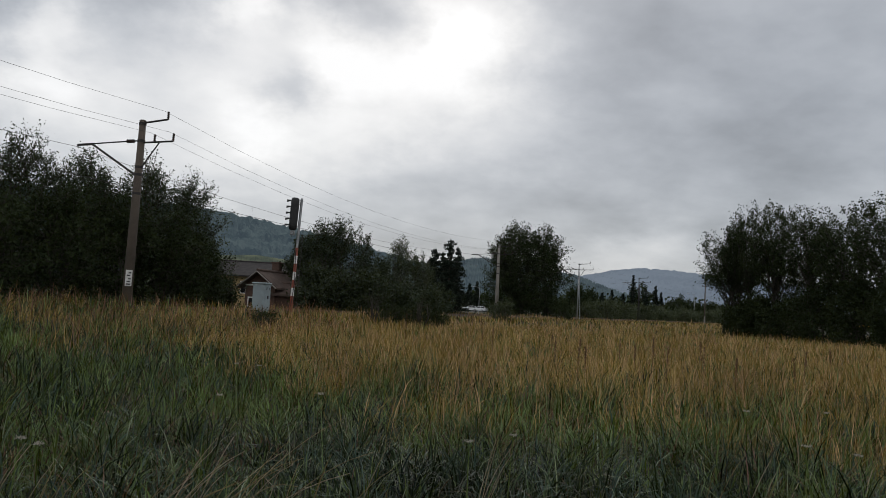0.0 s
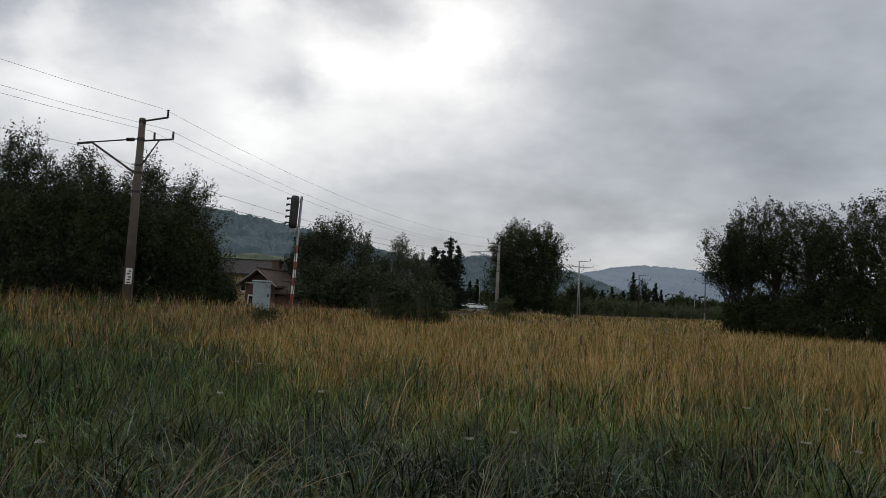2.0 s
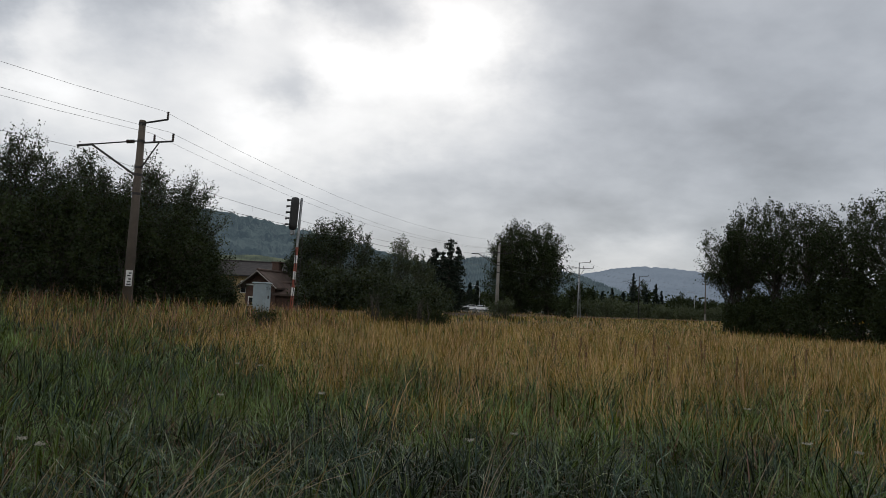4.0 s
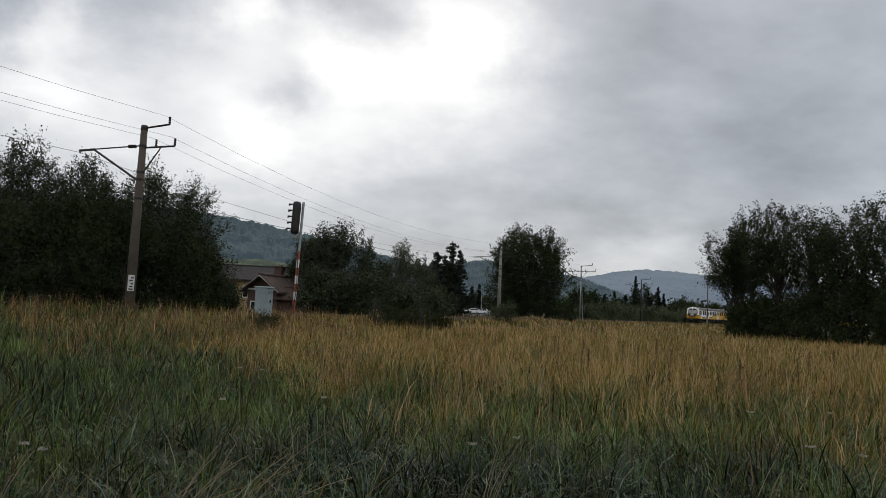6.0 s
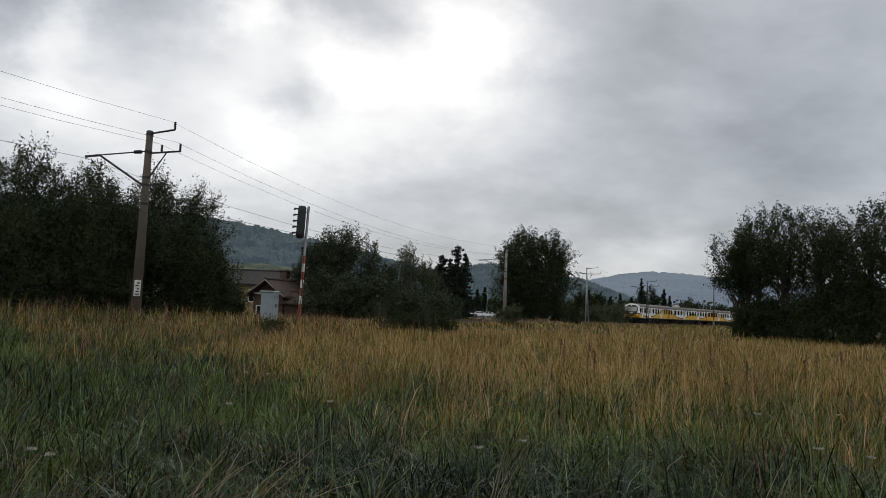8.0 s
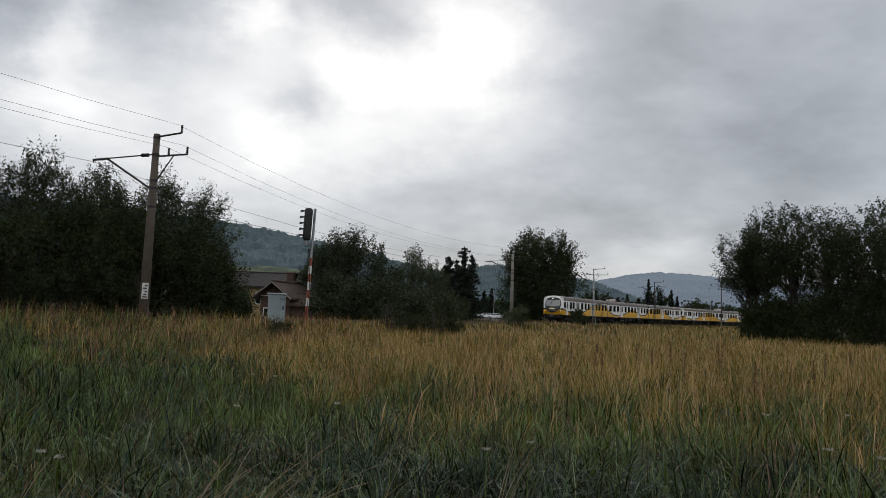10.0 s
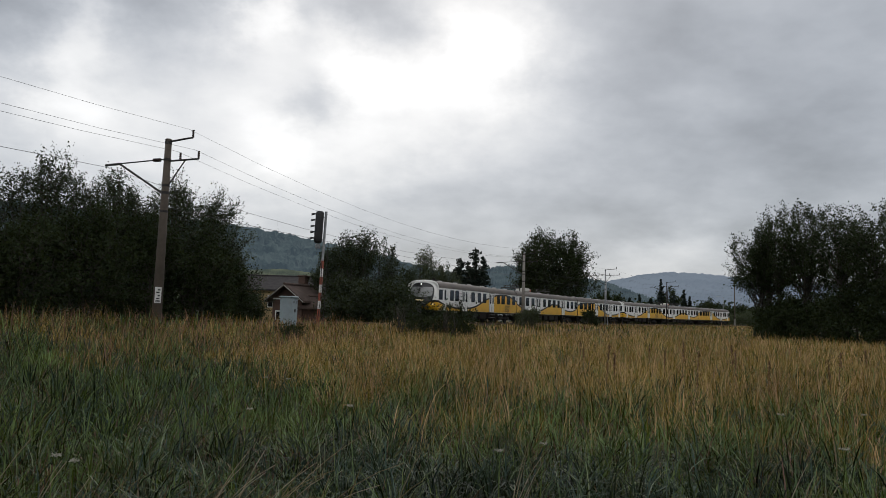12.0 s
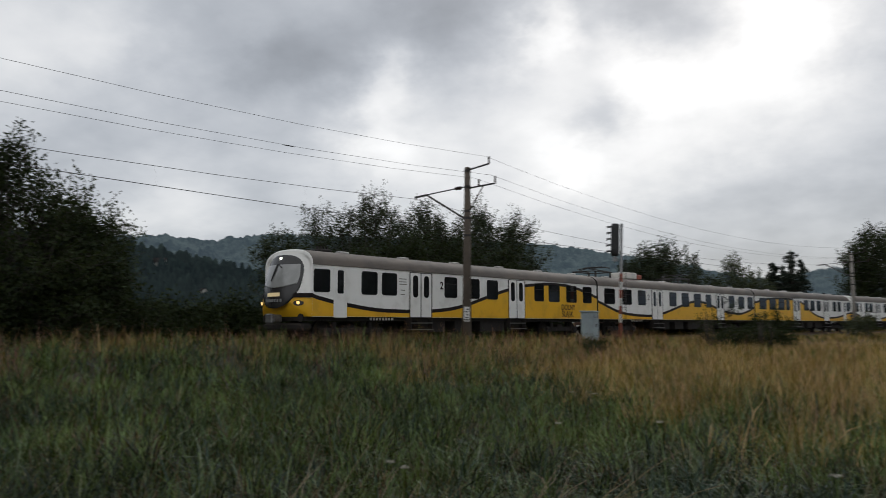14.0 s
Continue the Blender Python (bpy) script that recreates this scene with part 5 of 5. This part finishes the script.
        bg = part("bogie", g, M["t_under"], root)
        for dx in (-1.3, 1.3):
            g = Geo()
            for y in (-0.75, 0.75):
                g.tube([(c + dx, y - 0.065, 0.47), (c + dx, y + 0.065, 0.47)], 0.47, 20)
            g.tube([(c + dx, -0.75, 0.47), (c + dx, 0.75, 0.47)], 0.08, 10)
            part("wheelset", g, M["t_under"], bg)
    # roof equipment
    for k in range(6):
        c = (k + 0.7) * length / 6.3 + (0.9 if cab else 0)
        for y in (-0.45, 0.45):
            g = Geo()
            g.box((c, y, CROWN + 0.0), (0.55, 0.26, 0.10), 0.03)
            part("roof_vent", g, M["t_rooftop"], roof)
    if roofkit:
        for c in roofkit:
            g = Geo()
            for y in (-0.75, 0.75):
                for dx in (-0.8, 0.8):
                    g.tube([(c + dx, y, CROWN - 0.2), (c + dx, y, CROWN + 0.25)], 0.06, 8)
            for y in (-0.7, 0.7):
                g.tube([(c - 1.0, y, CROWN + 0.28), (c + 1.0, y, CROWN + 0.28)], 0.035, 6)
                g.tube([(c + 0.9, y, CROWN + 0.3), (c - 0.9, y * 0.6, CROWN + 0.42), (c + 0.3, y * 0.7, CROWN + 0.56)], 0.03, 6)
            for dx in (-1.0, 1.0):
                g.tube([(c + dx, -0.75, CROWN + 0.28), (c + dx, 0.75, CROWN + 0.28)], 0.035, 6)
            for dx in (0.15, 0.45):
                g.tube([(c + dx, -0.95, CROWN + 0.50), (c + dx, -0.6, CROWN + 0.58), (c + dx, 0.6, CROWN + 0.58), (c + dx, 0.95, CROWN + 0.50)], 0.03, 6)
            part("pantograph", g, M["dark_steel"], roof, "folded pantograph")
        g = Geo()
        g.box((roofkit[0] + 3.2, -0.2, CROWN + 0.18), (1.3, 1.2, 0.4), 0.05)
        part("roof_box", g, M["wall_white"], roof, "pale resistor box")
        g = Geo()
        g.box((roofkit[0] + 4.3, -0.2, CROWN + 0.15), (0.7, 1.0, 0.3), 0.05)
        part("roof_box", g, M["red"], roof, "red resistor box")
    for text, u, z, size, mat, mirror in words:
        for sgn in (-1, 1):
            if sgn < 0:
                lettering(text, size, M[mat], root, Matrix.Translation((u, -(HALF + 0.022), z)) @ Matrix.Rotation(math.pi / 2, 4, "X"))
            else:
                lettering(text, size, M[mat], root, Matrix.Translation((u + 0.6 * size * len(text), HALF + 0.022, z)) @ Matrix.Rotation(math.pi, 4, "Z") @ Matrix.Rotation(math.pi / 2, 4, "X"))
    return root


WZ = (1.95, 2.80)
W1 = [(a + 0.55, b + 0.55, *WZ) for a, b in ((2.9, 3.7), (4.0, 4.8), (7.8, 8.6), (9.4, 10.2), (10.8, 11.6), (14.7, 15.5), (16.0, 17.0), (17.7, 18.7), (19.4, 20.3))]
D1 = [(6.15, 7.45), (13.05, 14.35)]
V1 = [(0.0, 1.83), (1.0, 1.83), (1.9, 1.62), (2.7, 1.52), (3.6, 1.40), (4.4, 1.33), (6.1, 1.30), (7.5, 1.34), (8.6, 1.42), (9.7, 1.6), (10.4, 1.78), (11.4, 2.05), (12.9, 2.42), (14.3, 2.68), (16.5, 2.86), (18.3, 2.84), (19.7, 2.66), (21.2, 2.33), (21.8, 2.2)]
W2 = [(a, b, *WZ) for a, b in ((0.8, 1.9), (2.8, 3.8), (4.6, 5.5), (8.6, 9.5), (10.3, 11.3), (12.1, 13.1), (13.9, 14.7), (17.7, 18.6), (19.4, 20.4), (21.1, 22.1))]
D2 = [(6.3, 7.6), (15.6, 16.8)]
V2 = [(0.0, 2.1), (0.95, 1.85), (1.9, 1.58), (2.85, 1.41), (4.5, 1.31), (6.15, 1.28), (7.75, 1.46), (9.75, 1.88), (11.2, 2.2), (12.6, 2.36), (14.2, 2.2), (15.8, 1.86), (17.1, 1.66), (18.6, 1.55), (19.8, 1.53), (21.2, 1.75), (22.5, 2.11)]
L1, L2 = 21.55, 22.4
W3 = [(a, b, *WZ) for a, b in ((3.3, 4.1), (4.5, 5.3), (8.2, 9.1), (9.6, 10.5), (11.0, 11.9), (14.9, 15.6), (15.9, 17.1), (17.6, 18.8), (19.4, 20.6))]
D3 = [(6.3, 7.5), (12.8, 14.2)]
V3 = [(0.0, 1.84), (1.5, 1.8), (3.7, 1.43), (5.5, 1.34), (7.6, 1.32), (8.8, 1.45), (9.9, 1.67), (11.0, 2.1), (12.0, 2.52), (13.0, 2.75), (14.1, 2.86), (17.9, 2.86), (19.5, 2.75), (21.0, 2.52), (21.8, 2.4)]
REGION = (("DOLNY", 17.7, 1.53, 0.40, "t_text", False), ("ŚLĄSK", 17.7, 1.17, 0.40, "t_text", False), ("2", 8.0, 2.28, 0.46, "t_stripe", False))
CARS = []
for unit in range(2):
    base = unit * 65.0
    lead = "lit" if unit == 0 else "dark"
    CARS.append((railcar("railcar", "white and yellow driving railcar with " + ("lit headlamps" if unit == 0 else "dark headlamps"), L1, lead, W1, D1, V1, None, REGION), base - 0.55, L1, False))
    CARS.append((railcar("railcar", "white and yellow middle car with folded pantographs on its roof", L2, None, W2, D2, V2, (1.8, 12.0), (("2", 5.75, 2.28, 0.46, "t_stripe", False),)), base + 21.0, L2, False))
    CARS.append((railcar("railcar", "white and yellow driving car at the unit's rear end", L1, "dark", W3, D3, V3, None, (("2", 7.75, 2.28, 0.46, "t_stripe", False),)), base + 43.4, L1, True))
# unreadable running number on the first cars' frames
for car, base, length, turned in CARS:
    g = Geo()
    for k in range(8):
        g.box((4.1 + k * 0.17, -1.262, 0.975), (0.11, 0.012, 0.10))
        g.box((4.1 + k * 0.17, 1.262, 0.975), (0.11, 0.012, 0.10))
    part("running_number", g, M["white"], car, "row of pale bars")


# ---- buildings beyond the track
def gabled(name, label, az, d, turn, size, ridge, wall_mat, roof_mat, wins, base_z=0.3, overhang=0.5, chimney=True):
    """size: length, depth, eaves height; the ridge runs along the length. wins: (u, z, w, h) on the long front, ("g", ...) on the gable."""
    x, y = polar(az, d)
    root = thing(name, label, "house", m=pose(x, y, base_z, 0, 0, turn))
    l, w, e = size
    g = Geo()
    g.box((0, 0, e / 2), (l, w, e))
    for sx in (-1, 1):
        g.face([(sx * l / 2, -w / 2, e), (sx * l / 2, w / 2, e), (sx * l / 2, 0, ridge)])
    part("wall", g, wall_mat, root)
    ro = None
    for sy in (-1, 1):
        g = Geo()
        sl = Vector((0, sy * w / 2, e - ridge)).normalized()
        p0, p1 = Vector((0, 0, ridge + 0.03)), Vector((0, sy * w / 2, e + 0.03)) + sl * overhang
        hx = l / 2 + overhang
        up = Vector((0, 0, 0.16))
        top = [[p + up + Vector((s * hx, 0, 0)) for s in (-1, 1)] for p in (p0, p1)]
        bot = [[p + Vector((s * hx, 0, 0)) for s in (-1, 1)] for p in (p0, p1)]
        g.grid(top)
        g.grid(bot)
        g.grid([top[1], bot[1]])
        for k in (0, 1):
            g.face([top[0][k], top[1][k], bot[1][k], bot[0][k]])
        ro = part("roof", g, roof_mat, root)
    g = Geo()
    g.tube([(-l / 2 - overhang, 0, ridge + 0.2), (l / 2 + overhang, 0, ridge + 0.2)], 0.12, 8)
    part("ridge", g, roof_mat, ro)
    if chimney:
        g = Geo()
        g.box((l * 0.18, 0.4, ridge + 0.3), (0.6, 0.6, 1.3), 0.03)
        g.box((l * 0.18, 0.4, ridge + 0.98), (0.74, 0.74, 0.1), 0.02)
        part("chimney", g, M["wall_wood"], ro)
    for side, u, z, ww, hh in wins:
        g = Geo()
        if side == "f":
            g.box((u, -w / 2 - 0.02, z), (ww + 0.16, 0.08, hh + 0.16), 0.01)
        else:
            g.box((-l / 2 - 0.02, u, z), (0.08, ww + 0.16, hh + 0.16), 0.01)
        wn = part("window", g, M["white"], root)
        g = Geo()
        for k in (-1, 1):
            if side == "f":
                g.box((u + k * ww / 4, -w / 2 - 0.066, z), (ww / 2 - 0.05, 0.02, hh))
            else:
                g.box((-l / 2 - 0.066, u + k * ww / 4, z), (0.02, ww / 2 - 0.05, hh))
        part("pane", g, M["glass"], wn)
    return root


gabled("farm_building", "long yellow-rendered farm building with a dark roof", -13.8, 95, 8, (15.0, 9.0, 3.6), 5.15, M["wall_yellow"], M["roof_dark"],
       [("f", u, 2.2, 1.1, 1.3) for u in (-5.5, -3.2, -0.9, 1.4, 3.7, 6.0)], 0.4, 0.7, False)
house = gabled("village_house", "low brown house with a gabled front and tiled roof", -12.55, 61, 74, (4.6, 2.5, 2.2), 3.1, M["wall_wood"], M["roof_tile"],
       [("g", 0.55, 0.9, 0.7, 0.6)], 0.3, 0.6)
for sy in (-1, 1):
    g = Geo()
    g.tube([(-2.94, 0, 3.2), (-2.94, sy * 1.68, 1.96)], 0.05, 4)
    part("fascia", g, M["concrete_light"], house, "pale weathered gable board")
g = Geo()
g.box((-2.36, 0, 2.18), (0.08, 2.4, 0.10))
part("tie_beam", g, M["white"], house)
gabled("shed", "brown boarded shed with a low tiled roof", -11.35, 59.4, -4, (2.6, 2.2, 1.6), 2.25, M["wall_wood"], M["roof_tile"], [], 0.3, 0.4, False)
gabled("hill_house", "white house on the dark wooded slope", -45.0, 722, 30, (10, 8, 4), 7.5, M["wall_white"], M["roof_dark"], [("f", -2.5, 3, 1.4, 1.6), ("f", 2.5, 3, 1.4, 1.6)], 54.0, 0.6, False)
gabled("hill_house", "small white house at the foot of the slope", -42.0, 580, -20, (5, 4, 2.5), 4.2, M["wall_white"], M["roof_dark"], [("f", 0, 1.5, 1.2, 1.2)], 24.0, 0.5, False)


def weeds():
    """Ragged tall weeds along the foot of the ballast."""
    rs = np.random.RandomState(61)
    n = 15000
    s = -35 + 300 * rs.rand(n) ** 1.3
    off = 2.6 + 3.4 * rs.rand(n)
    x = CX - (RADIUS - off) * np.cos(A0 + s / RADIUS)
    y = CY + (RADIUS - off) * np.sin(A0 + s / RADIUS)
    d = np.hypot(x, y)
    for k, kind in enumerate(("rust", "green", "plume", "straw")):
        sel = (np.arange(n) % 4 == k) & ((s > 30) | (k < 2))
        hh = (0.55 + 0.5 * rs.rand(sel.sum())) * (0.9 + 0.3 * waves(x[sel], y[sel], 6.0, 62)) * (1 - 0.3 * sm(27, 36, s[sel]) - 0.25 * sm(48, 75, s[sel]))
        v, q, t = blades(x[sel], y[sel], hh, 0.0007 * d[sel], 3, hh * 0.35 * rs.rand(sel.sum()), 2.0, 620 + k, 0.0009 * d[sel] if kind == "plume" else None)
        tagged(new("weeds", big_mesh("weeds", v, q, t, M[kind])), "ragged weeds and grass along the railway", "weeds", kind="stuff")


weeds()


# ---- road with parked cars beyond the railway
def road():
    g = Geo()
    rows = []
    for k in range(41):
        az = -8 + 20 * k / 40
        row = []
        for d in (203, 209):
            x, y = polar(az, d)
            row.append((x, y, float(ground_z(x, y)) + 0.55))
        rows.append(row)
    g.grid(rows)
    tagged(new("road", g.mesh("road", M["asphalt"])), "narrow asphalt road beyond the railway", "road", kind="structure")


road()


def parked_car(az, d, turn, label):
    x, y = polar(az, d)
    root = thing("parked_car", label, "car", "cars on the road", pose(x, y, float(ground_z(x, y)) + 0.55, 0, 0, turn))
    outline = [(-2.15, 0.32), (-2.2, 0.6), (-2.1, 0.95), (-1.9, 1.02), (-1.55, 1.42), (-0.4, 1.48), (0.35, 1.38), (1.05, 0.95), (1.9, 0.82), (2.15, 0.6), (2.15, 0.32)]
    g = Geo()
    rows = []
    for yy, k in ((-0.86, 0.0), (-0.82, 1.0), (0.82, 1.0), (0.86, 0.0)):
        rows.append([(u * (0.99 if not k else 1), yy * (0.86 if z > 1.1 else 1), z if k else min(z, z - 0.03)) for u, z in outline])
    g.grid(rows)
    g.face(rows[0])
    g.face(rows[-1])
    part("body", g, M["car_white"], root, smooth=False)
    for sgn in (-1, 1):
        for name, pts in (("side_window", [(-1.75, 1.02), (-1.45, 1.36), (-0.55, 1.41), (-0.55, 1.0)]), ("side_window", [(-0.48, 1.0), (-0.48, 1.41), (0.28, 1.33), (0.85, 0.98)])):
            g = Geo()
            yy = [sgn * (0.885 if z < 1.1 else 0.765) for u, z in pts]
            g.face([(u, v, z) for (u, z), v in zip(pts, yy)])
            g.grid([[(u, v, z) for (u, z), v in zip(pts, yy)], [(u, v - sgn * 0.03, z) for (u, z), v in zip(pts, yy)]], 0, True)
            part(name, g, M["glass"], root)
        for u in (-1.35, 1.35):
            g = Geo()
            g.tube([(u, sgn * 0.70, 0.32), (u, sgn * 0.90, 0.32)], 0.32, 16)
            wh = part("wheel", g, M["tyre"], root)
            g = Geo()
            g.tube([(u, sgn * 0.88, 0.32), (u, sgn * 0.915, 0.32)], 0.2, 12)
            part("rim", g, M["galvan"], wh)


parked_car(2.0, 204.5, 182, "white hatchback on the road beyond the railway")
parked_car(2.72, 207.5, 168, "white estate car on the road beyond the railway")
parked_car(3.6, 206, 178, "pale car half hidden by a shrub")


def street_lamp(az, d, h, label, name="street_lamp"):
    x, y = polar(az, d)
    root = thing(name, label, "street lamp", "street lamps", pose(x, y, float(ground_z(x, y))))
    g = Geo()
    g.tube([(0, 0, -0.2), (0, 0, h)], [0.1, 0.06], 8)
    part("pole", g, M["galvan"], root)
    g = Geo()
    g.tube([(0, 0, h), (-0.6, 0, h + 0.4), (-1.6, 0, h + 0.5)], 0.05, 6)
    arm = part("arm", g, M["galvan"], root)
    g = Geo()
    g.box((-1.9, 0, h + 0.48), (0.7, 0.25, 0.14), 0.04)
    part("lamp_head", g, M["galvan"], arm)


street_lamp(2.7, 215, 7.0, "grey street lamp beyond the railway")
street_lamp(18.3, 240, 8.5, "grey street lamp with a curved arm")


# ---- taller single plants in the meadow
def dock(x, y, h, seed):
    rs = np.random.RandomState(seed)
    root = thing("dock_plant", "dark brown dry dock stalk in the straw grass", "plant", "dry dock stalks", pose(x, y, float(ground_z(x, y))))
    tip = (rs.randn() * 0.06, rs.randn() * 0.06, h)
    g = Geo()
    g.tube([(0, 0, -0.05), tip], [0.008, 0.004], 5)
    part("stem", g, M["rust"], root)
    pts = np.array([0, 0, 0]) + np.array(tip) * (0.62 + 0.38 * rs.rand(90))[:, None] + rs.randn(90, 3) * 0.015
    v, q = leaf_quads(pts, np.tile([0, 0, 1.0], (90, 1)), 0.035, 0.016, rs)
    part("seed_head", big_mesh("seed_head", v, quads=q, mat=M["rust"]), None, root)


rs = np.random.RandomState(77)
for i in range(14):
    az, d = 7 + 22 * rs.rand(), 13 + 12 * rs.rand()
    dock(*polar(az, d), 0.95 + 0.25 * rs.rand(), 300 + i)
for i in range(3):
    az, d = -4 + 10 * rs.rand(), 18 + 12 * rs.rand()
    dock(*polar(az, d), 1.0 + 0.3 * rs.rand(), 340 + i)


def umbel(x, y, h, seed):
    rs = np.random.RandomState(seed)
    root = thing("wild_carrot", "white flat-topped wildflower among the grass", "flower", "white wildflowers", pose(x, y, float(ground_z(x, y))))
    top = Vector((rs.randn() * 0.08, rs.randn() * 0.08, h))
    g = Geo()
    g.tube([(0, 0, -0.05), tuple(top * 0.6), tuple(top)], [0.005, 0.004, 0.003], 5)
    for k in range(7):
        a = k * 0.9
        g.tube([tuple(top), (top.x + 0.02 * math.cos(a), top.y + 0.02 * math.sin(a), h + 0.05)], 0.0015, 3)
    part("stem", g, M["green"], root)
    n = 34
    rr, aa = 0.03 * np.sqrt(rs.rand(n)), rs.rand(n) * 6.283
    pts = np.stack([top.x + rr * np.cos(aa), top.y + rr * np.sin(aa), h + 0.05 + 0.012 * rs.rand(n)], -1)
    v, q = leaf_quads(pts, np.tile([0, 0, 0.0], (n, 1)), 0.012, 0.012, rs)
    part("flower_head", big_mesh("flower_head", v, quads=q, mat=M["flower"]), None, root)


for i in range(12):
    az, d = -30 + 60 * rs.rand(), 4.2 + 6.5 * rs.rand() ** 1.3
    umbel(*polar(az, d), 0.66 + 0.2 * rs.rand(), 400 + i)


def dry_stalks():
    """Long pale stalks near the camera, leaning over in smooth arcs."""
    rs = np.random.RandomState(5)
    g = Geo()
    spots = [(-20.5, 4.4, 13, 1.15), (-17.5, 4.8, 8, 1.15), (-24, 4.3, 9, 0.9), (-29, 4.4, 10, 0.5), (-9, 4.6, 6, 0.5), (3, 4.5, 5, 0.4), (-37, 4.5, 12, 0.6), (-46, 4.7, 8, 0.5), (21, 4.6, 5, 0.4)]
    for az, d, n, over in spots:
        for _ in range(n):
            x, y = polar(az + rs.randn() * 2.0, d + rs.randn() * 0.3)
            z = float(ground_z(x, y))
            a = radians(-5 + rs.randn() * 22)
            ln, h = over * (0.25 + 0.6 * rs.rand()), 0.74 + 0.30 * rs.rand()
            dx, dy = math.cos(a) * ln, math.sin(a) * ln
            droop = 0.06 + 0.22 * ln * rs.rand()
            pts = []
            for k in range(9):
                u = k / 8
                pts.append((x + dx * u ** 1.5, y + dy * u ** 1.5, z + h * u - droop * u ** 4))
            g.tube(pts, [0.0030 - 0.0016 * k / 8 for k in range(9)], 4, caps=False)
    tagged(new("dry_stalks", g.mesh("dry_stalks", M["pale"])), "long pale dry grass stalks bent over", "grass", kind="stuff")


dry_stalks()


# ---- sleepers, one by one along the near stretch
def sleepers():
    g = Geo()
    g.box((0, 0, 0), (0.26, 2.5, 0.17), 0.02)
    me = g.mesh("sleeper", M["sleeper"])
    for k in range(290):
        ob = new("sleeper", me)
        ob.parent = bed
        ob.matrix_basis = track_pose(-30 + 0.62 * k, 0, RAIL - 0.155 - 0.08)


sleepers()

# ---- motion: the train runs along the arc towards the camera at a steady speed
SPEED, S_END = 21.09, 18.55


def motions():
    for car, base, length, turned in CARS:
        rows = []
        for k in range(29):
            t = k * 0.5
            s = S_END + SPEED * (14.0 - t) + base + length / 2
            m = track_pose(s, 0, RAIL)
            if turned:
                m = m @ Matrix.Rotation(math.pi, 4, "Z")
            rows.append((t, m @ Matrix.Translation((-length / 2, 0, 0))))
        walk(car, rows)


motions()
